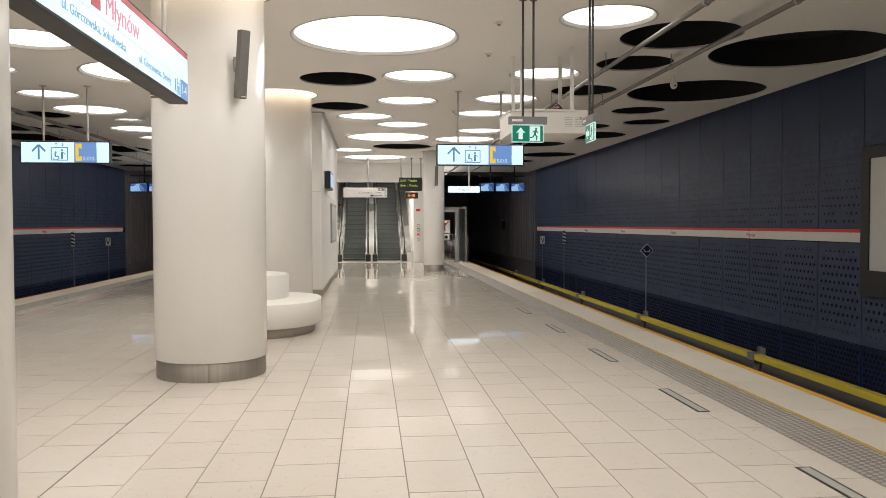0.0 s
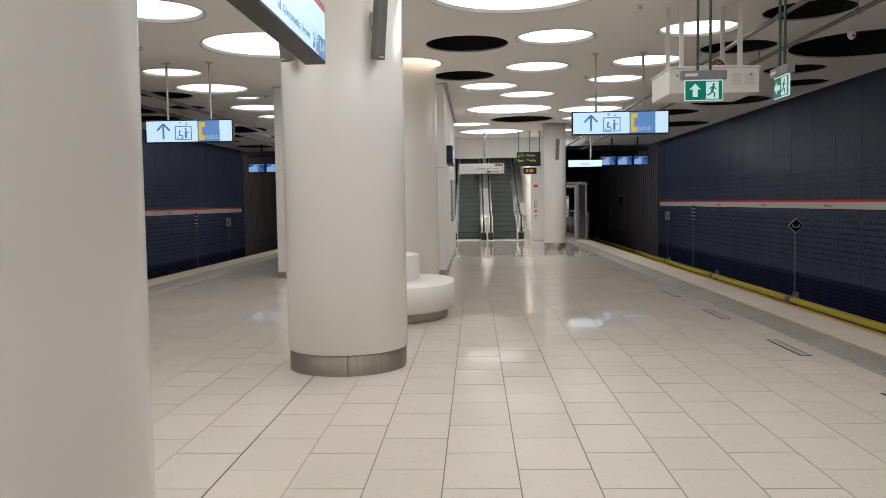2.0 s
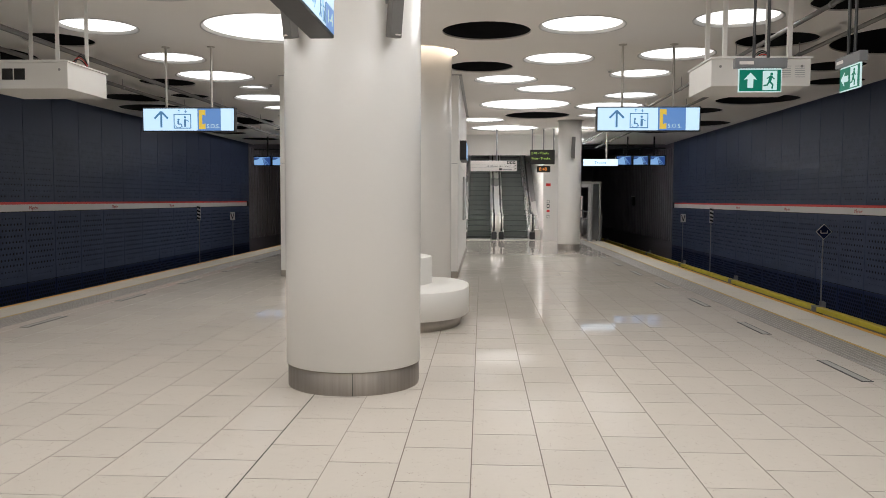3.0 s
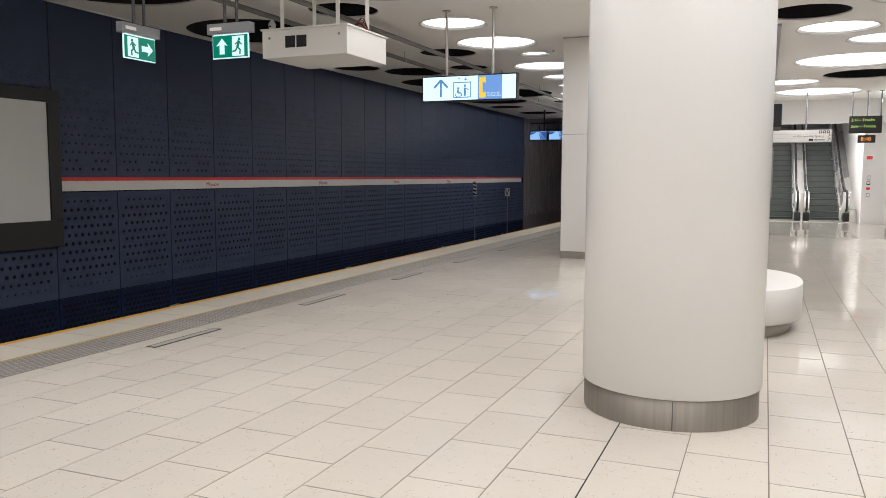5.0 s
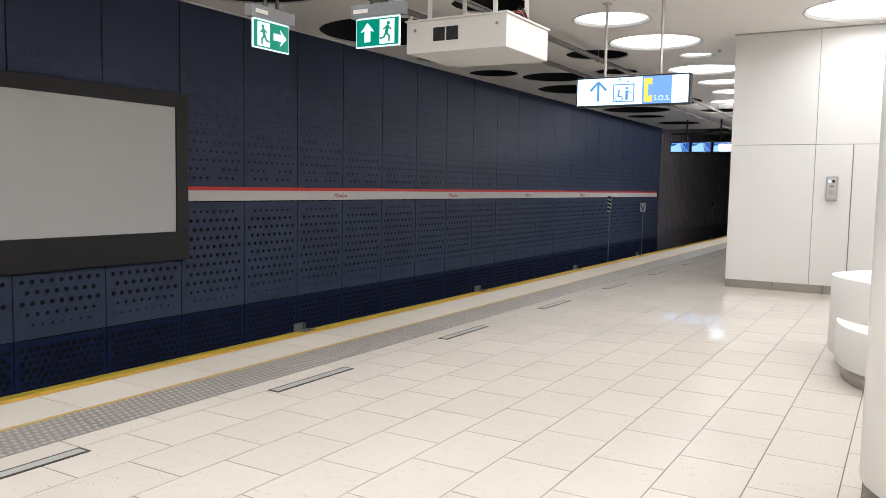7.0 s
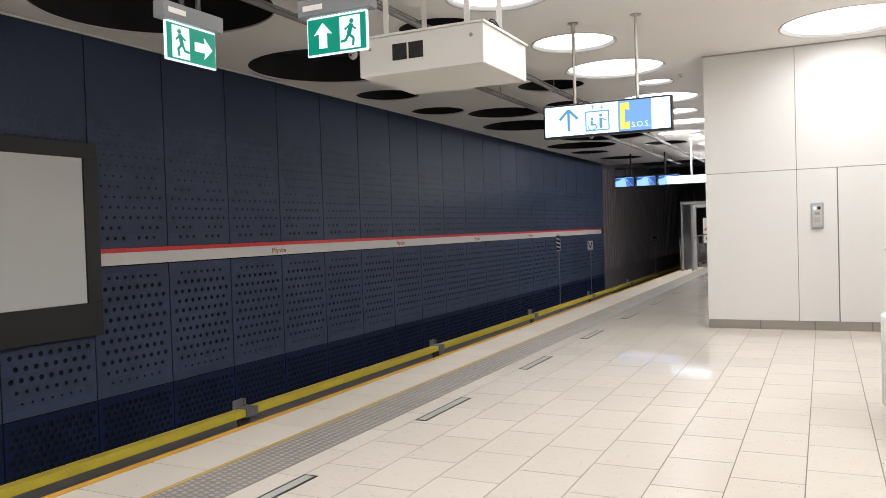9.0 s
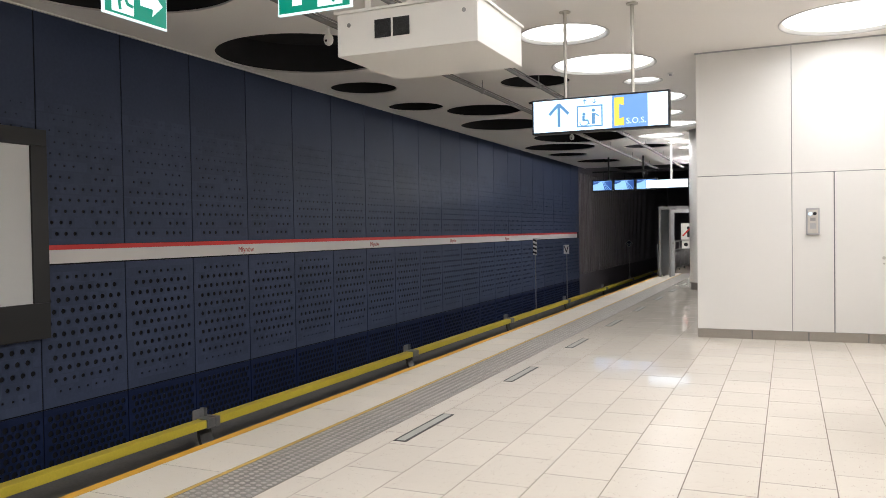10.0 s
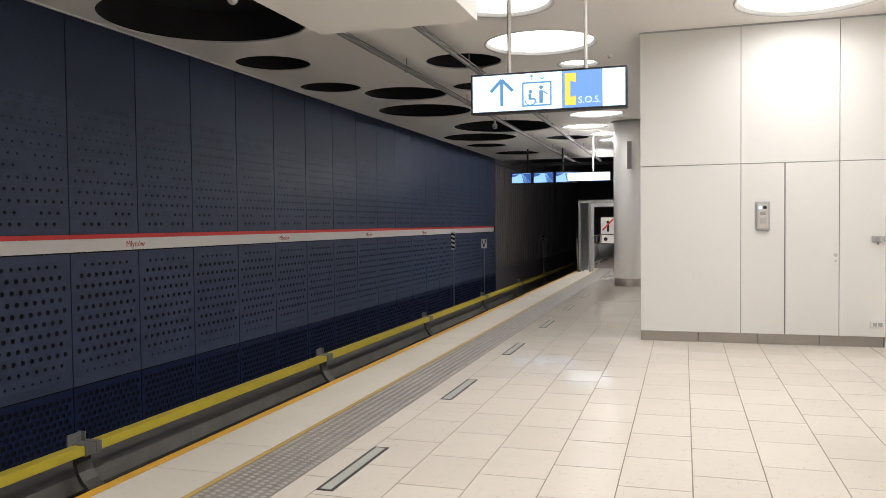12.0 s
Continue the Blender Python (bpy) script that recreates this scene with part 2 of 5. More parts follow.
# ---- ceiling with its round openings ----
LIT = [(0.21, 10.41, 1.02), (2.81, 9.25, 0.53), (0.91, 12.96, 0.56), (0.84, 15.47, 0.57), (0.04, 17.70, 0.60), (0.90, 19.04, 0.62),
       (0.63, 21.75, 1.10), (-0.45, 25.47, 0.70), (0.32, 28.09, 1.10), (2.84, 12.62, 0.54), (2.67, 15.10, 0.59), (2.49, 17.06, 0.55),
       (2.88, 20.11, 0.59), (2.73, 22.12, 0.84), (-5.54, 15.22, 0.52), (-5.48, 17.16, 0.71), (-5.18, 18.64, 0.29), (-5.42, 20.40, 0.70),
       (-2.42, 16.00, 0.76), (-3.28, 13.08, 0.95), (-5.62, 12.84, 0.51), (-4.08, 10.90, 0.58), (-5.50, 22.35, 0.50), (-5.50, 24.20, 0.58), (-6.00, 26.30, 0.55), (-5.60, 28.10, 0.48), (-5.55, 29.7, 0.48), (2.7, 28.0, 0.55), (2.75, 24.25, 0.55),
       # The rest are unseen, at y under 9, added as fill for columns and floor
       (0.25, 5.60, 1.0), (2.80, 5.40, 0.55), (-3.30, 6.90, 0.95), (-5.62, 8.60, 0.54), (-5.62, 4.60, 0.55), (-3.20, 1.00, 1.0), (0.30, 0.60, 0.9),
       (2.80, 1.20, 0.55), (-5.62, 0.40, 0.55), (-3.1, -3.6, 0.9), (0.3, -3.8, 0.9), (1.60, 7.40, 0.6), (-0.20, 7.60, 0.6), (-1.45, 4.75, 0.6), (-5.6, 6.6, 0.6), (-1.40, -1.6, 0.9), (1.60, 3.2, 0.55), (-4.35, 3.0, 0.55), (2.8, -2.2, 0.55), (-5.6, -2.2, 0.55), (2.75, 3.3, 0.4)]
DARK = [(-0.36, 13.29, 0.61), (-0.45, 16.23, 0.57), (1.10, 24.18, 0.88), (3.97, 10.02, 0.74), (5.86, 10.70, 1.14), (3.96, 11.70, 0.55), (5.85, 14.02, 1.17),
        (3.85, 14.05, 0.57), (5.62, 16.33, 0.54), (6.44, 18.10, 0.53), (5.30, 19.00, 0.54), (5.91, 20.89, 0.92), (5.0, 23.2, 0.8), (6.10, 26.60, 0.95), (5.5, 29.4, 0.7), (-8.84, 14.72, 1.14),
        (-9.34, 17.14, 0.53), (-9.42, 19.24, 0.51), (-8.45, 20.28, 0.73), (-8.79, 22.41, 0.95), (-7.83, 25.55, 1.20), (-8.96, 27.63, 0.98), (-9.31, 29.81, 0.60),
        (-8.97, 32.60, 0.72), (-6.72, 17.92, 0.54), (-6.75, 28.60, 0.60), (-7.05, 20.00, 0.42), (-8.66, 11.33, 1.16), (-6.65, 13.70, 0.5)]
COLUMNS = [(AX - 0.02, 2.88, 0.53, 0.64), (AX, 8.50, 0.536, 0.64), (AX, 14.85, 0.536, 0.63), (2.17, 25.7, 0.338, 0.40), (-4.93, 25.7, 0.338, 0.40)]


def build_ceiling():
    x0, x1, y0, y1 = AX - 8.66, AX + 8.62, Y0, Y1 - 1.0
    holes = [(x, y, r, 0.10) for x, y, r in LIT] + [(x, y, r, 0.02) for x, y, r in DARK] + [(x, y, rr, 0.09) for x, y, r, rr in COLUMNS]
    b = bmesh.new()
    edges = []
    loop = [b.verts.new(p) for p in ((x0, y0, CEIL), (x1, y0, CEIL), (x1, y1, CEIL), (x0, y1, CEIL))]
    edges += [b.edges.new((loop[i], loop[(i + 1) % 4])) for i in range(4)]
    rims = []
    for x, y, r, h in holes:
        seg = 56 if r > 0.7 else 40
        ring = [b.verts.new((x + r * math.cos(2 * math.pi * i / seg), y + r * math.sin(2 * math.pi * i / seg), CEIL)) for i in range(seg)]
        edges += [b.edges.new((ring[i], ring[(i + 1) % seg])) for i in range(seg)]
        rims.append((ring, h))
    bmesh.ops.triangle_fill(b, use_beauty=True, use_dissolve=False, edges=edges, normal=(0, 0, -1))
    for ring, h in rims:
        up = [b.verts.new((v.co.x, v.co.y, CEIL + h)) for v in ring]
        for i in range(len(ring)):
            j = (i + 1) % len(ring)
            b.faces.new((ring[i], ring[j], up[j], up[i])).smooth = True
    for i in range(4):
        p, q = loop[i], loop[(i + 1) % 4]
        b.faces.new((p, q, b.verts.new((q.co.x, q.co.y, CEIL + 0.08)), b.verts.new((p.co.x, p.co.y, CEIL + 0.08))))
    tagged(link("ceiling", b, CEILING), "off-white plaster ceiling pierced by round openings", "ceiling", kind="structure")


build_ceiling()
for x, y, r in DARK:
    sleeve = thing("ceiling_opening", (x, y, CEIL), "round black opening in the ceiling", "ceiling opening", "dark ceiling openings", "structure")
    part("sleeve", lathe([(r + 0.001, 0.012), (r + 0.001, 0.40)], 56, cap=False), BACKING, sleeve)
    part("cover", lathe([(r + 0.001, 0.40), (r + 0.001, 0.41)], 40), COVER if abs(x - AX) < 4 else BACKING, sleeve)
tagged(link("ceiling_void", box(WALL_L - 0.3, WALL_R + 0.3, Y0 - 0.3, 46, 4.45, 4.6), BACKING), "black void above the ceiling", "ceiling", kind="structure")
for x, y, r in LIT:
    lamp = thing("ceiling_light", (x, y, CEIL), "large round white glowing recessed ceiling light, added where y under 9" if r > 0.8 else "round white glowing recessed ceiling light, added where y under 9", "ceiling light", "round ceiling lights")
    part("lens", lathe([(r - 0.035, 0.035), (r - 0.035, 0.05)], 56), LENS, lamp)
    ld = bpy.data.lights.new("lamp", "AREA")
    ld.shape, ld.size, ld.energy, ld.color, ld.spread = "DISK", 2 * (r - 0.05), DOWN * math.pi * (r - 0.05) ** 2, (1.0, 0.955, 0.89), radians(154)
    lo = new("lamp", ld)
    lo.parent = lamp
    lo.location = (0, 0, 0.028)
    part("rim", lathe([(r - 0.001, -0.006), (r + 0.02, -0.006), (r + 0.02, 0.0), (r - 0.001, 0.0), (r - 0.002, 0.09), (r - 0.035, 0.09), (r - 0.035, 0.03), (r - 0.012, 0.0), (r - 0.001, -0.006)], 56, cap=False), RIM, lamp, "grey metal rim")

# ---- columns ----
for i, (x, y, r, rr) in enumerate(COLUMNS):
    col = thing("column", (x, y, 0), "round white platform column with a steel base band", "column", "platform columns")
    part("shaft", lathe([(r - 0.004, 0.18), (r, 0.184), (r, 2.0), (r, CEIL + 0.5)], 72), COLUMN, col)
    rb = r - 0.014
    b = lathe([(rb, 0.0), (rb, 0.172), (rb - 0.01, 0.1795)], 72, cap=False)
    part("base_band", b, BAND, col, "brushed steel base band")
    for a in (-82, 8, 98, 188):
        ca, sa = math.cos(radians(a)), math.sin(radians(a))
        part("band_seam", tube((ca * rb, sa * rb, 0.002), (ca * rb, sa * rb, 0.171), 0.0028, 6), BRACKET, col, "thin dark seam")
    if r > 0.5:
        part("ring_light", lathe([(r + 0.02, CEIL + 0.07), (rr - 0.01, CEIL + 0.07), (rr - 0.01, CEIL + 0.085), (r + 0.02, CEIL + 0.085), (r + 0.02, CEIL + 0.07)], 56, cap=False), RING, col, "warm ring of light at the ceiling")
        b = lathe([(rr, CEIL - 0.005), (rr + 0.025, CEIL - 0.005), (rr + 0.025, CEIL), (rr, CEIL)], 56, cap=False)
        part("ceiling_collar", b, LIGHT_GREY, col)
    if i == 0:
        for ang, z in ((-33.6, 1.205), (-35.0, 1.21), (-34.6, 1.165)):
            ca, sa = math.cos(radians(ang)), math.sin(radians(ang))
            part("scuff_mark", tube((ca * (r - 0.004), sa * (r - 0.004), z), (ca * (r + 0.0012), sa * (r + 0.0012), z), 0.007, 10), STRIPE, col, "small grey scuff mark")

# ---- track walls ----
def perforated(w, h, rows, depth=0.009):
    """A plate in y and z facing +x, its lower corner at 0, 0, with rows of round holes (z, cell height, cell width, first y, count, radius, left out)."""
    v, f = [], []

    def quad(a, b_, c, d):
        n = len(v)
        v.extend((a, b_, c, d))
        f.append((n, n + 1, n + 2, n + 3))

    def rect(ya, yb, za, zb):
        if yb - ya > 1e-4 and zb - za > 1e-4:
            quad((0, ya, za), (0, yb, za), (0, yb, zb), (0, ya, zb))
    top = 0.0
    for z, ch, cw, ya, count, r, blind in rows:
        rect(0, w, top, z - ch / 2)
        top = z + ch / 2
        rect(0, ya, z - ch / 2, top)
        rect(ya + count * cw, w, z - ch / 2, top)
        for k in range(count):
            cy = ya + (k + 0.5) * cw
            if k in blind:
                rect(cy - cw / 2, cy + cw / 2, z - ch / 2, z + ch / 2)
                continue
            n = len(v)
            for i in range(8):
                a = math.pi / 4 * i
                sy, sz = round(math.cos(a)), round(math.sin(a))
                v.append((0, cy + sy * cw / 2, z + sz * ch / 2))
                v.append((0, cy + r * math.cos(a), z + r * math.sin(a)))
                v.append((-depth, cy + r * math.cos(a), z + r * math.sin(a)))
            for i in range(8):
                p, q = n + 3 * i, n + 3 * ((i + 1) % 8)
                f.append((p, q, q + 1, p + 1))
                f.append((p + 1, q + 1, q + 2, p + 2))
    rect(0, w, top, h)
    for a, b_ in (((0, 0), (w, 0)), ((w, 0), (w, h)), ((w, h), (0, h)), ((0, h), (0, 0))):
        quad((0, *b_), (0, *a), (-depth, *a), (-depth, *b_))
    me = bpy.data.meshes.new("perforated_plate")
    me.from_pydata(v, [], f)
    return me


PW, GAP = 1.215, 0.016
STRIPE_Z0, STRIPE_Z1, SKIRT_Z = 1.175, 1.385, -0.42
w = PW - GAP
lower_h = STRIPE_Z0 - SKIRT_Z - GAP
CW = 0.124
BLIND = {0: (0, 4, 8), 1: (3, 4), 5: (3, 4), 6: (0, 4, 8), 10: (0, 4, 8)}


def hole_rows(first, pitch, cell, count, radius, blind):
    """Staggered rows of nine and eight holes; the listed ones are left out."""
    out = []
    for k in range(count):
        odd = k % 2 == 1
        out.append((first + pitch * k, cell, CW, 0.042 + (0.062 if odd else 0.0), 8 if odd else 9, radius(k), blind.get(k, ())))
    return out


LOWER = perforated(w, lower_h, hole_rows(0.16, 0.128, 0.12, 11, lambda k: (0.016, 0.025, 0.031)[min(k, 2)] if k < 10 else 0.023, {0: (0, 8), 10: (0, 8)}))
UPPER = perforated(w, 3.02, hole_rows(0.12, 0.128, 0.11, 12, lambda k: max(0.006, 0.0255 - 0.0016 * k), BLIND))
rows = [(0.10 + 0.082 * k, 0.082, 0.095, 0.035 + (0.0475 if k % 2 else 0.0), 12 - k % 2, 0.0355, ()) for k in range(11)]
SKIRT = perforated(w, 1.03, rows)
for me, mm in ((LOWER, BLUE), (UPPER, BLUE), (SKIRT, NAVY_LOW)):
    me.materials.append(mm)

START = 15.745 - 18 * PW


def track_wall(name, x, side):
    wall = thing(name, (x, 0, 0), "dark navy track wall of perforated metal panels", "wall", kind="structure")
    back = box(-0.30, -0.026, Y0, Y1, -1.6, 4.6)
    if side < 0:
        place(back, Matrix.Rotation(math.pi, 4, "Z"))
        place(back, Matrix.Translation((0, Y0 + Y1, 0)))
    part("backing", back, BACKING, wall)
    k = 0
    while START + k * PW < Y1 - 0.5:
        y = START + k * PW
        for nm, me, z in (("lower_panel", LOWER, SKIRT_Z), ("upper_panel", UPPER, STRIPE_Z1 + 0.004), ("skirt_panel", SKIRT, SKIRT_Z - 1.03 - GAP)):
            ob = new(nm, me)
            ob.parent = wall
            ob.matrix_basis = Matrix.Translation((0, y, z)) if side > 0 else Matrix.Translation((0, y + w, z)) @ Matrix.Rotation(math.pi, 4, "Z")
        k += 1
    return wall


track_wall("wall_west", WALL_L, 1)
track_wall("wall_east", WALL_R, -1)
for x, s, words in ((WALL_L, 1, (15.66, 19.69, 23.68, 27.7)), (WALL_R, -1, (15.66, 19.69, 23.68, 27.7))):
    st = thing("name_stripe", (x, 0, 0), "white wall stripe with a red top edge and the station name", "wall stripe", "name stripes")
    xa, xb = (0.0, 0.018) if s > 0 else (-0.018, 0.0)
    part("band", box(xa, xb, (12.152 if s > 0 else 12.022), Y1 - 0.4, STRIPE_Z0 + 0.002, STRIPE_Z1 - 0.055), STRIPE, st)
    part("red_edge", box(xa * 1.1, xb * 1.1, (12.152 if s > 0 else 12.022), Y1 - 0.4, STRIPE_Z1 - 0.054, STRIPE_Z1), RED, st, "red upper edge")
    for y in words:
        lettering("lettering", "Młynów", 0.115, RED_TEXT, st, Matrix.Translation((0.0195 * s, y, STRIPE_Z0 + 0.04)) @ Matrix.Rotation(math.pi / 2 * s, 4, "Z"), align="CENTER")
    # projection screen
    sc = thing("projection_screen", (x, 0, 0), "large blank pale grey projection screen in a black frame", "screen", "projection screens")
    fa, fb = (0.0, 0.09) if s > 0 else (-0.09, 0.0)
    ya, yb, za, zb = 6.1, (12.15 if s > 0 else 12.02), 0.37, 2.64
    b = box(fa, fb, ya, yb, za, za + 0.39, 0.004)
    box(fa, fb, ya, yb, zb - 0.18, zb, 0.004, b)
    box(fa, fb, ya, ya + 0.15, za + 0.391, zb - 0.181, 0.004, b)
    box(fa, fb, yb - 0.20, yb, za + 0.391, zb - 0.181, 0.004, b)
    part("frame", b, CHARCOAL, sc, "matt black frame")
    part("canvas", box(fa * 0.75, fb * 0.75, ya + 0.152, yb - 0.202, za + 0.392, zb - 0.182), CANVAS, sc, "blank pale grey canvas")

# ---- beyond the panelled walls ----
for nm, x, s in (("tunnel_wall_west", WALL_L - 0.35, 1), ("tunnel_wall_east", WALL_R + 0.35, -1)):
    b = box(x - 0.25, x + 0.25, Y1 + 0.01, 62, -1.6, 4.6)
    # Only the first few ribs belong; the others are added to catch light
    for k in range(58):
        y = Y1 + 0.25 + k * 0.42
        xx = x + s * 0.25
        box(min(xx, xx + s * 0.07), max(xx, xx + s * 0.07), y, y + 0.16, -0.3, 3.75, 0.01, b, 1)
    tagged(link(nm, b, TUNNEL), "dark tunnel wall, most of its ribs added to catch light", "wall", kind="structure")
tagged(link("tunnel_end", box(WALL_L - 0.6, WALL_R + 0.6, 62.0, 62.3, -1.6, 4.6), TUNNEL), "dark tunnel end", "wall", kind="structure")
tagged(link("tunnel_roof", box(WALL_L - 0.6, WALL_R + 0.6, 46.01, 62, 4.3, 4.6), TUNNEL), "dark tunnel roof", "ceiling", kind="structure")
tagged(link("wall_south", box(WALL_L - 0.3, WALL_R + 0.3, Y0 - 0.5, Y0 - 0.02, -1.6, 4.6), WHITE), "white end wall", "wall", kind="structure")

# ---- trackbeds, rails, third rails ----
for side, e, wl, s in (("west", EDGE_L, WALL_L, -1), ("east", EDGE_R, WALL_R, 1)):
    xa, xb = sorted((e - s * 0.25, wl + s * 0.35))
    tagged(link("trackbed_" + side, box(xa, xb, Y0, 62, -1.7, -1.38), TRACKBED), "dark concrete trackbed", "trackbed", kind="structure")
    mid = e + s * 1.5
    for dx in (-0.745, 0.745):
        b = box(mid + dx - 0.035, mid + dx + 0.035, Y0, 61, -1.20, -1.16, 0.008)
        box(mid + dx - 0.010, mid + dx + 0.010, Y0, 61, -1.345, -1.2005, 0, b)
        box(mid + dx - 0.065, mid + dx + 0.065, Y0, 61, -1.3785, -1.3455, 0, b)
        tagged(link("running_rail", b, RAIL), "dull steel running rail on the trackbed", "rail", "running rails")
    tr = thing("third_rail", (e + s * 2.86, 0, -1.325), "yellow covered power rail on grey brackets", "power rail", "power rails")
    ys = [13.74 + 5.8 * (k - 3) for k in range(10)]
    cuts = [Y0] + ys + [52]
    for ya, yb in zip(cuts, cuts[1:]):
        b = box(-0.075, 0.075, ya + 0.09, yb - 0.09, 0.425, 0.525, 0.010)
        part("cover", b, YELLOW, tr)
    for y in ys:
        b = box(-0.09, 0.09, y - 0.12, y + 0.12, 0.415, 0.532, 0.005)
        box(-0.096, 0.096, y + 0.03, y + 0.09, 0.409, 0.538, 0.003, b)
        box(0.10 * s - 0.008, 0.10 * s + 0.008, y - 0.17, y + 0.03, 0.40, 0.635, 0.003, b)
        box(0.10 * s - 0.05, 0.10 * s + 0.05, y + 0.031, y + 0.043, 0.46, 0.635, 0.003, b)
        part("joint_box", b, GALV, tr, "grey joint box")
        b = bmesh.new()
        pts = [(0.03, 0.405), (0.02, 0.33), (-0.01, 0.24), (-0.06, 0.155), (-0.13, 0.09), (-0.22, 0.04), (-0.34, 0.005), (-0.46, -0.01)]
        prev = None
        for px, pz in pts:
            cur = [b.verts.new((s * px, y - 0.14, pz)), b.verts.new((s * px, y + 0.08, pz)), b.verts.new((s * (px + 0.035), y + 0.08, pz - 0.03)), b.verts.new((s * (px + 0.035), y - 0.14, pz - 0.03))]
            if prev:
                for i in range(4):
                    j = (i + 1) % 4
                    b.faces.new((prev[i], prev[j], cur[j], cur[i]))
            else:
                b.faces.new(cur)
            prev = cur
        b.faces.new(prev)
        bmesh.ops.recalc_face_normals(b, faces=b.faces[:])
        part("bracket", b, BRACKET, tr, "dark curved steel bracket")
        part("foot", box(-0.50 * s - 0.12, -0.50 * s + 0.12, y - 0.16, y + 0.10, -0.054, -0.012, 0.006), BRACKET, tr, "dark steel foot")
    cb = thing("track_cable", (e + s * 2.985, 0, -1.38), "black cable lying along the trackbed", "cable", "track cables")
    part("sheath", tube((0, Y0, 0.022), (0, 60, 0.022), 0.022, 8), RUBBER, cb)
    tagged(link("trackbed_ledge_" + side, box(min(e + s * 3.06, wl - s * 0.004), max(e + s * 3.06, wl - s * 0.004), Y0, Y1, -1.3795, -1.19, 0.015), TRACKBED), "low concrete ledge along the track wall", "trackbed", kind="structure")


def track_post(x, y, kind, face):
    lab = {"striped": "slim post with a black and white striped marker board", "vee": "slim post with a white V board", "diamond": "slim post with a small dark diamond signal board"}[kind]
    p = thing("track_sign", (x, y, -1.38), lab, "track sign", "trackside signs")
    H = {"striped": 2.52, "vee": 2.22, "diamond": 2.12}[kind]
    b = tube((0, 0, 0), (0, 0, H), 0.015)
    box(-0.09, 0.09, -0.09, 0.09, 0, 0.05, 0.005, b)
    part("post", b, GALV, p)
    if kind == "striped":
        part("board", box(-0.06, 0.06, -0.045, -0.024, H - 0.40, H + 0.10, 0.004), STRIPE, p)
        for k in range(4):
            z = H - 0.345 + k * 0.122
            part("stripe", flat([(-0.058, z + 0.005), (0.058, z - 0.035), (0.058, z + 0.025), (-0.058, z + 0.065)], -0.0495), BLACK, p, "black stripe")
    elif kind == "vee":
        part("board", box(-0.095, 0.095, -0.045, -0.024, H - 0.18, H + 0.13, 0.004), STRIPE, p)
        b = flat(bar(-0.065, H + 0.09, 0.0, H - 0.13, 0.026), -0.0495)
        part("letter", flat(bar(0.065, H + 0.09, 0.0, H - 0.13, 0.026), -0.0495, 0.0042, b), BLACK, p)
    else:
        part("board", place(box(-0.125, 0.125, -0.045, -0.024, -0.125, 0.125, 0.004), Matrix.Translation((0, 0, H + 0.05)) @ Matrix.Rotation(math.pi / 4, 4, "Y")), STRIPE, p)
        part("field", place(box(-0.112, 0.112, -0.049, -0.0455, -0.112, 0.112), Matrix.Translation((0, 0, H + 0.05)) @ Matrix.Rotation(math.pi / 4, 4, "Y")), NAVY_LOW, p)
        b = flat(bar(-0.07, H + 0.02, 0.07, H + 0.02, 0.02), -0.0535)
        flat(bar(-0.07, H + 0.02, -0.07, H + 0.08, 0.02), -0.0537, 0.004, b)
        part("mark", flat(bar(0.07, H + 0.02, 0.07, H + 0.08, 0.02), -0.0537, 0.004, b), STRIPE, p)


for x, s in ((AX - 8.62, -1), (AX + 8.62, 1)):
    track_post(x, 28.75, "striped", s)
    track_post(x, 32.4, "vee", s)
track_post(AX + 8.62, 20.15, "diamond", 1)
track_post(AX - 8.62, 44.0, "diamond", -1)

wb = thing("wall_box", (WALL_R + 0.10, 45.2, 1.2), "small dark equipment box with a pale top on the tunnel wall", "equipment box")
part("case", box(-0.16, 0.0, -0.16, 0.16, 0.0, 0.48, 0.01), BLACK, wb)
part("top", box(-0.17, 0.0, -0.17, 0.17, 0.481, 0.52, 0.004), STRIPE, wb, "pale top plate")

# ---- platform body and edges ----
tagged(link("platform_slab", box(EDGE_L + 0.03, EDGE_R - 0.03, Y0, 44, -1.60, -0.0016), GROUT), "platform slab with brownish joints between the tiles", "floor", kind="structure")
for side, e, s in (("west", EDGE_L, 1), ("east", EDGE_R, -1)):
    def strip(nm, a, c, z1, mat, lab):
        xa, xb = sorted((e + s * a, e + s * c))
        return tagged(link(nm, box(xa, xb, Y0, HALL_END + 2, -0.0062, z1), mat), lab, "platform edge", kind="structure")
    strip("edge_line_" + side, 0.0, 0.075, 0.0, AMBER, "amber painted platform edge line")
    strip("inner_line_" + side, 0.568, 0.600, 0.0, OCHRE, "thin amber line beside the tactile strip")
    nose = sorted((e, e + s * 0.029))
    tagged(link("edge_nosing_" + side, box(nose[0], nose[1], Y0, 44, -0.30, -0.0064), GALV), "grey platform nosing", "platform edge", kind="structure")

# ---- escalators and the hall's end ----
X_ESC = ((-0.94, -0.06), (0.44, 1.36))
tagged(link("wall_north_lintel", box(-4.4, 2.62, HALL_END, HALL_END + 0.3, 3.07, CEIL + 0.3), WHITE), "white panelled wall above the escalators", "wall", kind="structure")
tagged(link("wall_north_west", box(-5.5, -1.30, HALL_END, HALL_END + 0.3, 0, CEIL + 0.3), WHITE), "white panelled end wall", "wall", kind="structure")
tagged(link("wall_north_pier", box(1.80, 2.62, HALL_END + 0.31, 31.9, 0, CEIL + 0.3, 0.01), WHITE), "white pier beside the escalator", "wall", kind="structure")
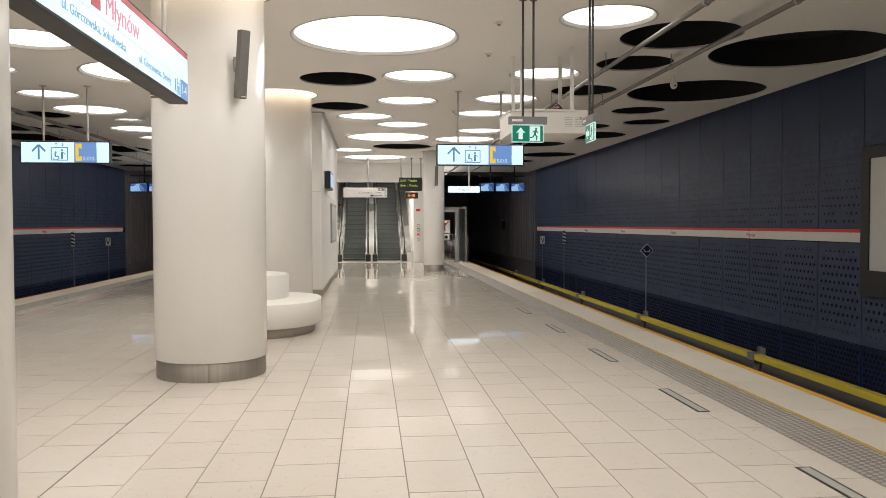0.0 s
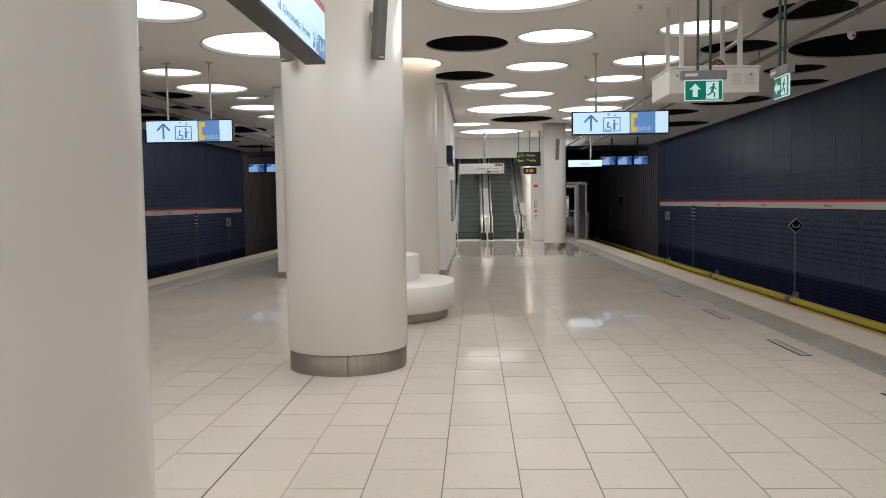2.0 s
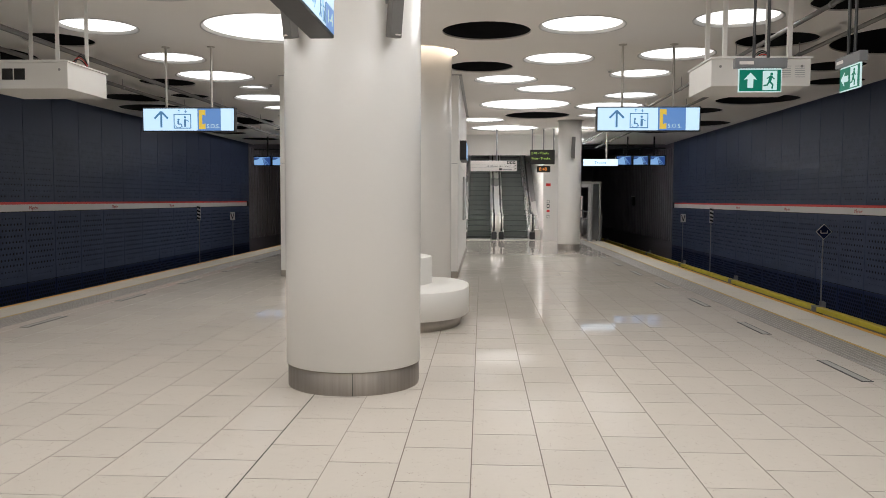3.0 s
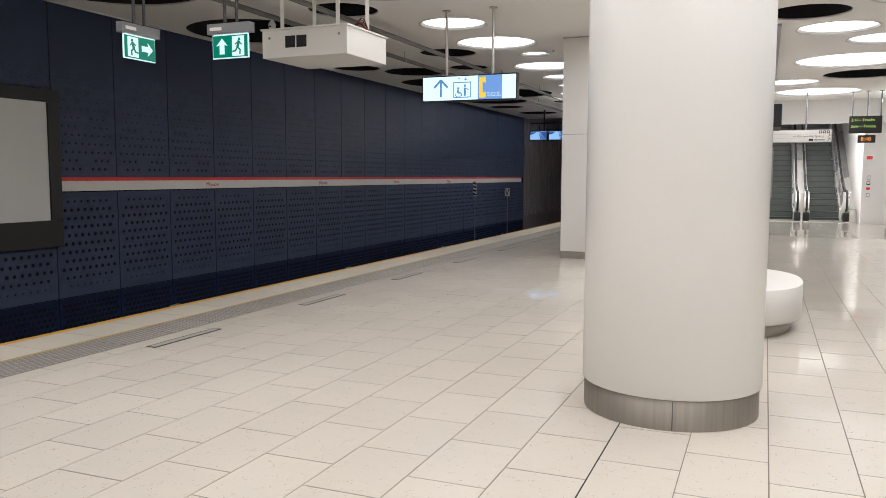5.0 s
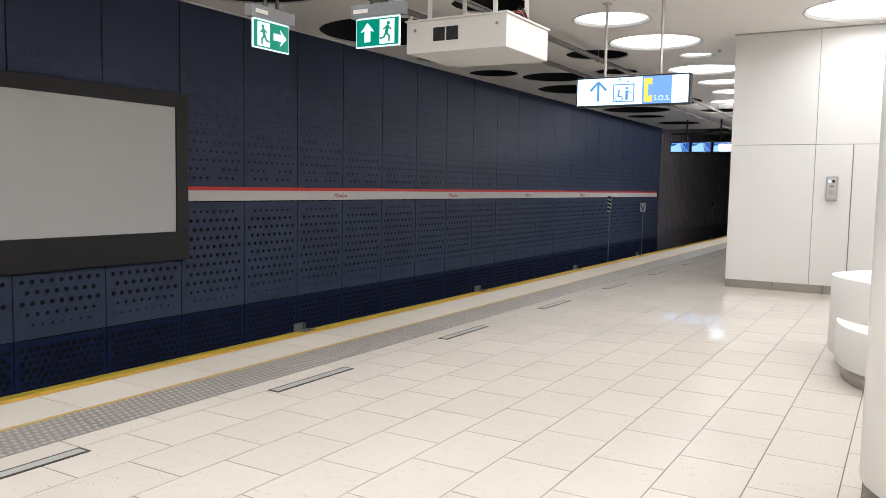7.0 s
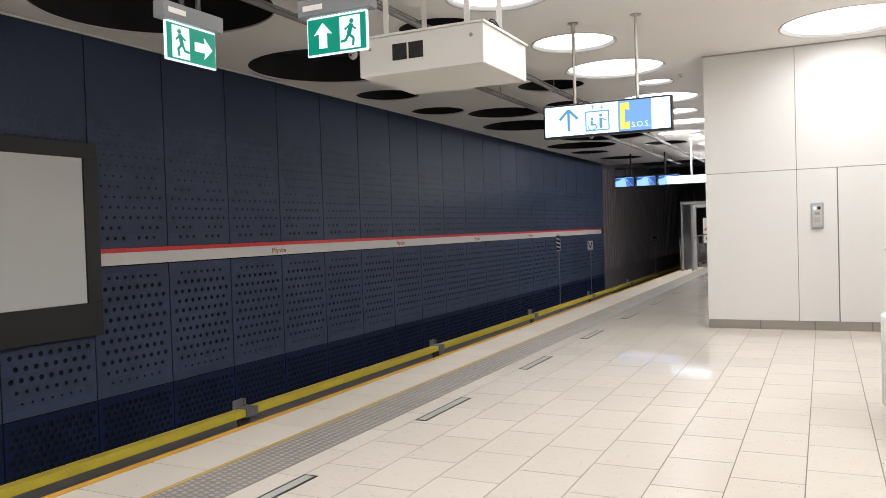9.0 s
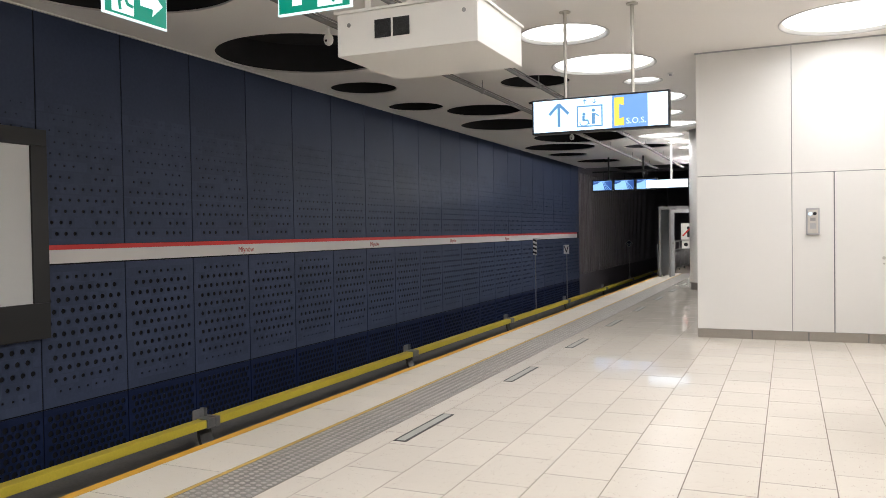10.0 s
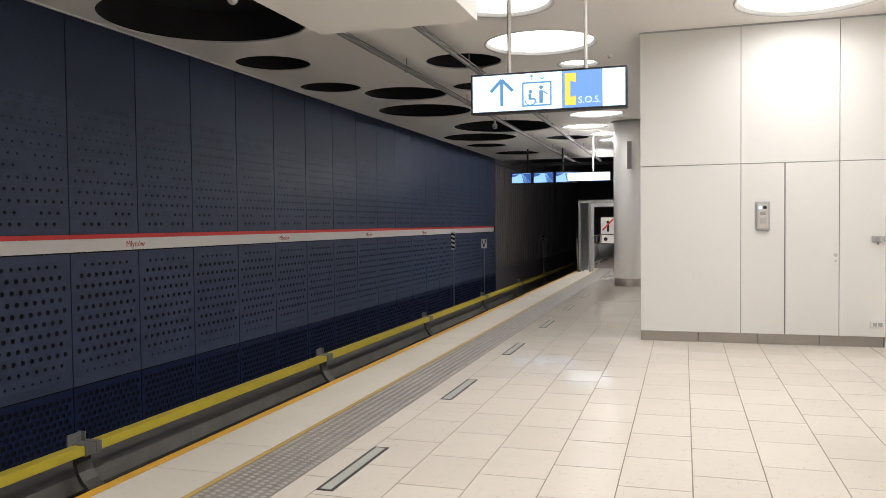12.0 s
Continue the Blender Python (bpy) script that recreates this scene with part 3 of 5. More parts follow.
tagged(link("escalator_wall_west", box(-1.55, -1.31, HALL_END + 0.31, 48, 0, 9), WHITE), "white escalator shaft wall", "wall", kind="structure")
tagged(link("escalator_wall_east", box(1.81, 2.05, 31.91, 48, 0, 9), WHITE), "white escalator shaft wall", "wall", kind="structure")
for nm, xa in (("ceiling_trim_west", AX - 8.66), ("ceiling_trim_east", AX + 8.59)):
    tagged(link(nm, box(xa, xa + 0.03, Y0, Y1 - 1.0, CEIL - 0.014, CEIL - 0.0005), BOXWHITE), "thin pale trim along the ceiling's edge", "trim", kind="structure")
tagged(link("escalator_shaft_end", box(-1.55, 2.05, 48.01, 48.2, 0, 9), WHITE), "white escalator shaft end", "wall", kind="structure")
b = bmesh.new()
vs = [b.verts.new(p) for p in ((-1.55, HALL_END + 0.1, 3.6), (1.9, HALL_END + 0.1, 3.6), (1.9, 48, 11.6), (-1.55, 48, 11.6), (-1.55, HALL_END + 0.1, 3.9), (1.9, HALL_END + 0.1, 3.9), (1.9, 48, 11.9), (-1.55, 48, 11.9))]
for q in ((0, 1, 2, 3), (7, 6, 5, 4), (0, 4, 5, 1), (1, 5, 6, 2), (2, 6, 7, 3), (3, 7, 4, 0)):
    b.faces.new([vs[i] for i in q])
bmesh.ops.recalc_face_normals(b, faces=b.faces[:])
tagged(link("escalator_soffit", b, CEILING), "sloping white ceiling over the escalators", "ceiling", kind="structure")


# Strips out of sight behind the lintel, added to brighten the escalators
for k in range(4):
    hl = thing("added_escalator_light", (0.25, 31.6 + 2.6 * k, 3.62 + 1.2 * k), "long white light strip added unseen over the escalators", "ceiling light", "escalator lights")
    part("lens", place(box(-1.2, 1.2, -0.40, 0.40, -0.03, 0.0), Matrix.Rotation(radians(26), 4, "X")), ADDED_STRIP, hl)


def escalator(x0, x1):
    es = thing("escalator", ((x0 + x1) / 2, 31.6, 0), "stopped steel escalator with dark ribbed steps and black handrails", "escalator", "escalators")
    hw = (x1 - x0) / 2
    part("landing_plate", box(-hw - 0.2, hw + 0.2, -0.6, 0.70, 0.0005, 0.012, 0.003), STEEL, es, "ribbed steel landing plate")
    for k in range(30):
        y, z = 0.75 + 0.4 * max(0, k - 1) + 0.2 * min(k, 1), 0.2 * max(0, k - 1) + (0.07 if k else 0.0)
        b = box(-hw, hw, y, y + 0.41, z - 0.19, z + 0.01, 0.006, None, 1)
        for j in range(14):
            xx = -hw + 0.03 + j * (2 * hw - 0.06) / 13
            box(xx - 0.008, xx + 0.008, y - 0.004, y + 0.0, z - 0.18, z - 0.03, 0, b)
        st = part("step", b, STEP, es)
        part("nosing", box(-hw, hw, y - 0.012, y - 0.0005, z - 0.022, z + 0.006), BLACK, st, "black step edge")

    def sheet(name, prof, xa, xb, mat, lab):
        b = bmesh.new()
        fr = [b.verts.new((xa, y, z)) for y, z in prof]
        bk = [b.verts.new((xb, y, z)) for y, z in prof]
        b.faces.new(fr)
        b.faces.new(bk[::-1])
        for i in range(len(prof)):
            j = (i + 1) % len(prof)
            b.faces.new((fr[j], fr[i], bk[i], bk[j]))
        bmesh.ops.recalc_face_normals(b, faces=b.faces[:])
        return part(name, b, mat, es, lab)
    for s in (-1, 1):
        xa, xb = sorted((s * (hw + 0.01), s * (hw + 0.22)))
        sheet("skirt", [(0.0, 0.0), (0.0, 0.34), (0.9, 0.36), (1.6, 0.60), (12.5, 6.05), (12.5, 5.2), (1.7, -0.1)], xa, xb, CHROME, "polished steel skirting")
        xm = (xa + xb) / 2
        sheet("balustrade", [(0.05, 0.341), (-0.18, 0.44), (-0.25, 0.65), (-0.18, 0.86), (0.05, 0.95), (0.9, 0.96), (1.7, 1.20), (12.5, 6.60), (12.5, 6.06), (1.6, 0.605), (0.9, 0.365)], xm - 0.07, xm + 0.07, CHROME, "polished steel balustrade")
        b = bmesh.new()
        run = [(0.05, 0.32), (-0.20, 0.42), (-0.28, 0.65), (-0.20, 0.88), (0.05, 0.985), (0.9, 0.995), (1.7, 1.235), (12.5, 6.635)]
        for p, q in zip(run, run[1:]):
            tube((xm, *p), (xm, *q), 0.034, 10, b)
        part("handrail", b, RUBBER, es, "black rubber handrail")
        part("newel_cover", box(xm - 0.10, xm + 0.10, -0.12, 0.25, 0.0, 0.30, 0.05), BLACK, es, "black handrail inlet cover")


for xa, xb in ((1.586, 1.806), (-1.305, -1.166)):
    dk = thing("escalator_side_deck", ((xa + xb) / 2, 31.6, 0), "sloping steel deck between the escalator and its wall", "escalator deck", "side decks")
    b = bmesh.new()
    prof = [(0.32, 0.0), (0.32, 0.36), (0.9, 0.38), (1.6, 0.62), (12.5, 6.07), (12.5, 5.2), (1.7, -0.1)]
    fr = [b.verts.new(((xa - xb) / 2, y, z)) for y, z in prof]
    bk = [b.verts.new(((xb - xa) / 2, y, z)) for y, z in prof]
    b.faces.new(fr)
    b.faces.new(bk[::-1])
    for i in range(len(prof)):
        j = (i + 1) % len(prof)
        b.faces.new((fr[j], fr[i], bk[i], bk[j]))
    bmesh.ops.recalc_face_normals(b, faces=b.faces[:])
    part("panel", b, CHROME, dk)
dk = thing("escalator_deck", (0.19, 31.6, 0), "polished steel deck between the two escalators", "escalator deck")
b = bmesh.new()
prof = [(0.10, 0.0), (0.10, 0.62), (0.9, 0.66), (1.6, 0.92), (12.5, 6.35), (12.5, 5.2), (1.7, -0.1)]
fr = [b.verts.new((-0.045, y, z)) for y, z in prof]
bk = [b.verts.new((0.045, y, z)) for y, z in prof]
b.faces.new(fr)
b.faces.new(bk[::-1])
for i in range(len(prof)):
    j = (i + 1) % len(prof)
    b.faces.new((fr[j], fr[i], bk[i], bk[j]))
bmesh.ops.recalc_face_normals(b, faces=b.faces[:])
part("panel", b, CHROME, dk)
b = bmesh.new()
prof = [(0.15, 0.37), (0.15, 0.90), (0.9, 0.93), (1.7, 1.165), (12.5, 6.57), (12.5, 6.08), (1.6, 0.63), (0.9, 0.385)]
fr = [b.verts.new((-0.062, y, z)) for y, z in prof]
bk = [b.verts.new((0.062, y, z)) for y, z in prof]
b.faces.new(fr)
b.faces.new(bk[::-1])
for i in range(len(prof)):
    j = (i + 1) % len(prof)
    b.faces.new((fr[j], fr[i], bk[i], bk[j]))
bmesh.ops.recalc_face_normals(b, faces=b.faces[:])
part("cover", b, CHROME, dk)
for xa, xb in X_ESC:
    escalator(xa, xb)

# buttons and plates on the pier
for z, ww, hh, mat, lab in ((2.02, 0.24, 0.16, RED, "red and white notice plate"), (1.42, 0.10, 0.12, GALV, "grey intercom button"), (1.26, 0.10, 0.13, BLACK, "black call plate"),
                            (1.08, 0.16, 0.13, RED, "red emergency stop plate"), (0.88, 0.10, 0.12, GALV, "grey switch plate")):
    p = thing("wall_plate", (1.98, HALL_END + 0.31, z), lab + " on the white pier", "wall plate", "plates on the pier")
    part("plate", box(-ww / 2, ww / 2, -0.02, -0.0005, -hh / 2, hh / 2, 0.004), STRIPE if mat is RED else mat, p)
    part("label_field", box(-ww / 3, ww / 3, -0.023, -0.0205, -hh / 3.2, hh / 3.2), RED if mat is RED else STRIPE, p)



# ---- service core ----
cx0, cx1, cy0, cy1 = CORE
core = thing("service_core", (0, 0, 0), "white panelled lift and service block on the platform", "wall", kind="structure")
part("body", box(cx0 + 0.02, cx1 - 0.02, cy0 + 0.02, cy1 - 0.02, 0, CEIL + 0.06), HOUSING, core)
g, t = 0.0035, 0.018
SEAM, BASE = 2.147, 0.118


def face_panel(x0, x1, z0, z1, nm="panel"):
    return part(nm, box(x0 + g, x1 - g, cy0, cy0 + t, z0 + g, z1 - g, 0.002, None, 1), WHITE, core)


for x0, x1 in ((cx0, -3.055), (-3.055, -1.987), (-1.987, cx1)):
    face_panel(x0, x1, SEAM, CEIL - 0.002)
for x0, x1 in ((cx0, -3.055), (-3.055, -2.572), (-1.987, cx1)):
    face_panel(x0, x1, BASE, SEAM)
door = face_panel(-2.572 + 0.006, -1.987, BASE, SEAM, "door")
for z, r in ((1.06, 0.020), (0.99, 0.012)):
    part("lock", tube((-2.025, cy0 - 0.006, z), (-2.025, cy0 + 0.001, z), r, 16), STEEL, door, "small steel lock")
for s, xs in ((-1, cx0), (1, cx1)):
    n = 6
    for k in range(n):
        ya, yb = cy0 + t + 0.002 + (cy1 - cy0 - t) * k / n, cy0 + t + (cy1 - cy0 - t) * (k + 1) / n
        for z0, z1 in ((BASE, SEAM), (SEAM, CEIL - 0.002)):
            xa, xb = sorted((xs, xs - s * t))
            part("panel", box(xa, xb, ya + g, yb - g, z0 + g, z1 - g, 0.002, None, 1), WHITE, core)
for k in range(5):
    wdt = (cx1 - cx0) / 5
    part("baseboard_length", box(cx0 + 0.012 + k * wdt, cx0 + (k + 1) * wdt - 0.002, cy0 - 0.004, cy0 + 0.018, 0.0005, BASE, 0.001, None, 1), STEEL_BASE, core, "brushed steel baseboard")
for xs in (cx0, cx1 - 0.022):
    part("baseboard_length", box(xs, xs + 0.022, cy0 + 0.019, cy1, 0.0005, BASE - 0.001), STEEL_BASE, core, "brushed steel baseboard")
part("shadow_gap_trim", box(cx0 - 0.01, cx1 + 0.01, cy0 - 0.012, cy0 - 0.001, CEIL - 0.02, CEIL - 0.001), LIGHT_GREY, core)
part("shadow_gap_trim", box(cx1 + 0.001, cx1 + 0.06, cy0 - 0.012, cy1, CEIL - 0.03, CEIL - 0.001), LIGHT_GREY, core, "grey ceiling trim")
ic = thing("intercom", (-2.815, cy0, 1.522), "grey metal help intercom on the white wall", "intercom")
part("case", box(-0.078, 0.078, -0.045, 0.0, -0.172, 0.172, 0.014), LIGHT_GREY, ic)
part("face_plate", box(-0.058, 0.058, -0.050, -0.0455, -0.145, 0.145, 0.002), STEEL, ic)
part("lens", tube((0.022, -0.056, 0.10), (0.022, -0.0502, 0.10), 0.022, 16), BLACK, ic)
part("lamp", tube((-0.028, -0.056, 0.10), (-0.028, -0.0502, 0.10), 0.022, 16), PANEL_LIT, ic)
part("speaker_field", box(-0.03, 0.03, -0.053, -0.0503, 0.01, 0.05), GALV, ic)
part("button_plate", box(-0.035, 0.035, -0.053, -0.0503, -0.09, -0.02), LIGHT_GREY, ic)
for x in (-1.60, -1.475):
    so = thing("wall_socket", (x, cy0, 1.245), "small round grey connection socket on the white wall", "socket", "wall sockets")
    part("body", box(-0.055, 0.055, -0.035, 0, -0.035, 0.035, 0.012), LIGHT_GREY, so)
    part("cap", tube((0.0, -0.048, 0), (0.0, -0.0355, 0), 0.026, 16), GALV, so)
    part("cable", tube((0.01, -0.02, -0.065), (0.01, -0.02, -0.035), 0.008, 8), GALV, so)
so = thing("power_outlet", (-1.59, cy0, 0.265), "white double power outlet low on the wall", "outlet")
part("plate", box(-0.07, 0.07, -0.022, 0, -0.038, 0.038, 0.006), BOXWHITE, so)
part("socket_face", box(-0.05, -0.005, -0.026, -0.0225, -0.022, 0.022), LIGHT_GREY, so)
part("socket_face", box(0.005, 0.05, -0.026, -0.0225, -0.022, 0.022), LIGHT_GREY, so)
po = thing("notice_board", (cx1, 21.6, 1.5), "grey framed notice board on the core's side wall", "notice board")
part("frame", box(0.0, 0.04, -1.2, 1.2, -0.50, 0.50, 0.006), GALV, po)
part("sheet", box(0.0405, 0.044, -1.12, 1.12, -0.43, 0.43), LIGHT_GREY, po)
ms = thing("info_monitor", (cx1, 18.0, 2.45), "black information monitor projecting from the white core", "monitor")
part("case", box(0.0, 0.13, -0.10, 1.15, -0.19, 0.19, 0.008), BLACK, ms)
part("screen", box(0.1305, 0.134, -0.06, 1.11, -0.15, 0.15), SCREEN_PALE, ms, "pale blue lit screen")

# ---- bench between the columns ----
def bench():
    bn = thing("bench", (AX, 11.74, 0), "white curved two-level solid bench on a recessed steel plinth", "bench")

    def prism(cx, cy, a, c, power, z0, z1, rim):
        b = bmesh.new()
        rings = []
        for gr, z in ((-rim, z0), (0, z0 + rim), (0, z1 - rim), (-rim, z1)):
            ring = []
            for i in range(96):
                t = 2 * math.pi * i / 96
                x, y = math.cos(t), math.sin(t)
                ring.append(b.verts.new((cx + (a + gr) * math.copysign(abs(x) ** (2 / power), x), cy + (c + gr) * math.copysign(abs(y) ** (2 / power), y), z)))
            rings.append(ring)
        for u, v in zip(rings, rings[1:]):
            for i in range(96):
                j = (i + 1) % 96
                b.faces.new((u[i], u[j], v[j], v[i])).smooth = True
        b.faces.new(rings[-1])
        b.faces.new(rings[0][::-1])
        return crease(b)
    part("seat", prism(0.0, 0, 0.875, 1.05, 2.4, 0.125, 0.44, 0.006), BENCH, bn)
    part("back_block", prism(-0.27, 0.22, 0.68, 0.84, 1.6, 0.125, 0.77, 0.006), BENCH, bn, "taller white block")
    part("plinth", prism(-0.02, 0.0, 0.80, 0.97, 2.4, 0.0005, 0.127, 0.001), STEEL, bn, "recessed steel plinth")


bench()

# ---- hanging signs and boxes ----
def rod(parent, x, y, z0, z1, r=0.019, mat=None):
    b = tube((x, y, z0), (x, y, z1 - 0.012), r)
    tube((x, y, z1 - 0.012), (x, y, z1 - 0.0005), r * 3.2, 20, b)
    return part("rod", b, mat or STEEL, parent)


def lift_sign(x0, x1, y):
    zc, h = 2.680, 0.374
    wd = x1 - x0
    s = thing("lift_sign", ((x0 + x1) / 2, y, zc), "lit hanging sign with arrow, lift pictogram and yellow telephone", "sign", "lit lift signs")
    hw, hh = wd / 2, h / 2
    part("case", box(-hw, hw, -0.055, 0.055, -hh, hh, 0.008), BLACK, s, "black metal case")
    f, d = -0.0595, 0.004
    part("panel", flat([(-hw + .02, -hh + .02), (0.14, -hh + .02), (0.14, hh - .02), (-hw + .02, hh - .02)], f), PANEL_LIT, s, "glowing white panel")
    part("panel", flat([(hw - 0.22, -hh + .02), (hw - .02, -hh + .02), (hw - .02, hh - .02), (hw - 0.22, hh - .02)], f), PANEL_LIT, s, "glowing white panel")
    part("blue_panel", flat([(0.143, -hh + .02), (hw - 0.223, -hh + .02), (hw - 0.223, hh - .02), (0.143, hh - .02)], f), PANEL_BLUE, s, "glowing blue panel")
    g2 = f - 0.0035
    ax = -hw + 0.30
    b = flat(bar(ax, -0.12, ax, 0.10, 0.030), g2, 0.003)
    flat(bar(ax, 0.122, ax - 0.105, 0.015, 0.030), g2 - 0.0002, 0.003, b)
    flat(bar(ax, 0.122, ax + 0.105, 0.015, 0.030), g2 - 0.0002, 0.003, b)
    part("arrow", b, SIGN_INK, s, "blue upward arrow")
    lx = -hw + 0.63
    b = flat(bar(lx - 0.13, -0.13, lx + 0.13, -0.13, 0.014), g2, 0.003)
    for q in (bar(lx - 0.13, 0.08, lx + 0.13, 0.08, 0.014), bar(lx - 0.13, -0.136, lx - 0.13, 0.086, 0.014), bar(lx + 0.13, -0.136, lx + 0.13, 0.086, 0.014),
              bar(lx + 0.04, -0.11, lx + 0.04, 0.005, 0.034), bar(lx + 0.05, 0.0, lx + 0.10, -0.03, 0.012), disc(lx + 0.04, 0.033, 0.018), disc(lx - 0.06, -0.002, 0.017),
              bar(lx - 0.065, -0.02, lx - 0.065, -0.07, 0.026), bar(lx - 0.07, -0.068, lx - 0.02, -0.068, 0.018), bar(lx - 0.022, -0.065, lx - 0.005, -0.11, 0.014),
              bar(lx - 0.05, 0.105, lx - 0.05, 0.15, 0.008), bar(lx - 0.05, 0.15, lx - 0.07, 0.13, 0.008), bar(lx - 0.05, 0.15, lx - 0.03, 0.13, 0.008),
              bar(lx + 0.05, 0.105, lx + 0.05, 0.15, 0.008), bar(lx + 0.05, 0.105, lx + 0.07, 0.125, 0.008), bar(lx + 0.05, 0.105, lx + 0.03, 0.125, 0.008)):
        flat(q, g2 - 0.0001 * random.random(), 0.003, b)
    ring = [(lx - 0.06 + 0.045 * math.cos(a), -0.09 + 0.035 * math.sin(a)) for a in [math.pi * (0.9 + 1.1 * i / 9) for i in range(10)]]
    for p, q in zip(ring, ring[1:]):
        flat(bar(*p, *q, 0.009), g2, 0.003, b)
    part("lift_pictogram", b, SIGN_INK, s, "blue lift pictogram")
    px = 0.20
    b = flat([(px - 0.035, -0.145), (px + 0.015, -0.145), (px + 0.015, 0.145), (px - 0.035, 0.145)], g2, 0.003)
    flat([(px + 0.015, 0.075), (px + 0.065, 0.06), (px + 0.065, 0.145), (px + 0.015, 0.145)], g2, 0.003, b)
    flat([(px + 0.015, -0.145), (px + 0.065, -0.145), (px + 0.065, -0.06), (px + 0.015, -0.075)], g2, 0.003, b)
    part("telephone", b, PANEL_YELLOW, s, "yellow telephone handset")
    lettering("lettering", "S.O.S.", 0.085, EXIT_WHITE, s, Matrix.Translation((px + 0.085, g2, -0.13)))
    rod(s, -hw + wd * 0.25, 0, hh, CEIL - zc)
    rod(s, -hw + wd * 0.74, 0, hh, CEIL - zc)
    return s


lift_sign(-5.631, -4.185, 14.26)
lift_sign(1.292, 2.831, 14.26)


def exit_sign(x, y, zb, arrow, turn):
    s = thing("exit_sign", (x, y, zb), "hanging green and white lit emergency exit sign", "exit sign", "emergency exit signs")
    hw, h = 0.168, 0.182
    part("plate", box(-hw, hw, -0.006, 0.006, 0, h, 0.002, None, 1), EXIT_WHITE, s, "glowing clear plate")
    b = flat([(-hw + .008, 0.008), (hw - .008, 0.008), (hw - .008, h - .008), (-hw + .008, h - .008)], -0.0095, 0.003)
    part("green_field", b, EXIT_GREEN, s, "green field")
    part("green_field", place(flat([(-hw + .008, 0.008), (hw - .008, 0.008), (hw - .008, h - .008), (-hw + .008, h - .008)], -0.0095, 0.003), Matrix.Rotation(math.pi, 4, "Z")), EXIT_GREEN, s, "green field")
    b = bmesh.new()
    zc = h / 2
    ax = -0.075 if arrow != "right" else 0.075
    dx = 0.075 if arrow != "right" else -0.075
    pts = [(0, 0.062), (0.052, 0.005), (0.022, 0.012), (0.022, -0.058), (-0.022, -0.058), (-0.022, 0.012), (-0.052, 0.005)]
    rotn = {"up": 0, "right": -90, "left": 90}[arrow]
    ca, sa = math.cos(radians(rotn)), math.sin(radians(rotn))
    pts = [(ax + ca * p - sa * q, zc + sa * p + ca * q) for p, q in pts]
    flat(pts, -0.0125, 0.003, b)
    part("arrow", b, EXIT_WHITE, s, "white arrow")
    b = flat([(dx - 0.055, 0.016), (dx + 0.055, 0.016), (dx + 0.055, h - 0.016), (dx - 0.055, h - 0.016)], -0.0125, 0.003)
    part("door_field", b, EXIT_WHITE, s, "white door pictogram")
    k = 1 if dx > 0 else -1
    b = flat(disc(dx + 0.012 * k, 0.140, 0.011), -0.0155, 0.003)
    for q in (bar(dx + 0.010 * k, 0.128, dx - 0.004 * k, 0.080, 0.022), bar(dx - 0.004 * k, 0.082, dx + 0.022 * k, 0.058, 0.012), bar(dx + 0.022 * k, 0.060, dx + 0.016 * k, 0.026, 0.011),
              bar(dx - 0.006 * k, 0.08, dx - 0.024 * k, 0.052, 0.012), bar(dx - 0.022 * k, 0.054, dx - 0.050 * k, 0.050, 0.011), bar(dx + 0.008 * k, 0.122, dx + 0.034 * k, 0.100, 0.009), bar(dx + 0.004 * k, 0.122, dx - 0.026 * k, 0.104, 0.009)):
        flat(q, -0.0155 - 0.0002 * random.random(), 0.003, b)
    part("running_mark", b, EXIT_GREEN, s, "green pictogram strokes")
    part("housing", box(-0.20, 0.20, -0.032, 0.032, h + 0.004, h + 0.082, 0.004), HOUSING, s, "grey lamp housing")
    part("label", box(-0.17, -0.06, -0.0345, -0.0325, h + 0.03, h + 0.055), STRIPE, s, "small white label")
    b = bmesh.new()
    for i in range(16):
        box(-0.15 + i * 0.02, -0.15 + i * 0.02 + 0.010, -0.008, 0.008, h - 0.001, h + 0.0035, 0, b)
    part("led_row", b, EXIT_WHITE, s)
    for q in (-0.05, 0.06):
        rod(s, q, 0, h + 0.08, CEIL - zb, 0.012, DARK_ROD)
    s.matrix_world = Matrix.Translation((x, y, zb)) @ Matrix.Rotation(radians(turn), 4, "Z")


exit_sign(-4.786, 8.617, 2.324, "up", 0)
exit_sign(1.767, 8.617, 2.32, "up", 0)
exit_sign(-5.47, 8.38, 2.312, "right", 90)
exit_sign(2.385, 8.44, 2.312, "left", -90)


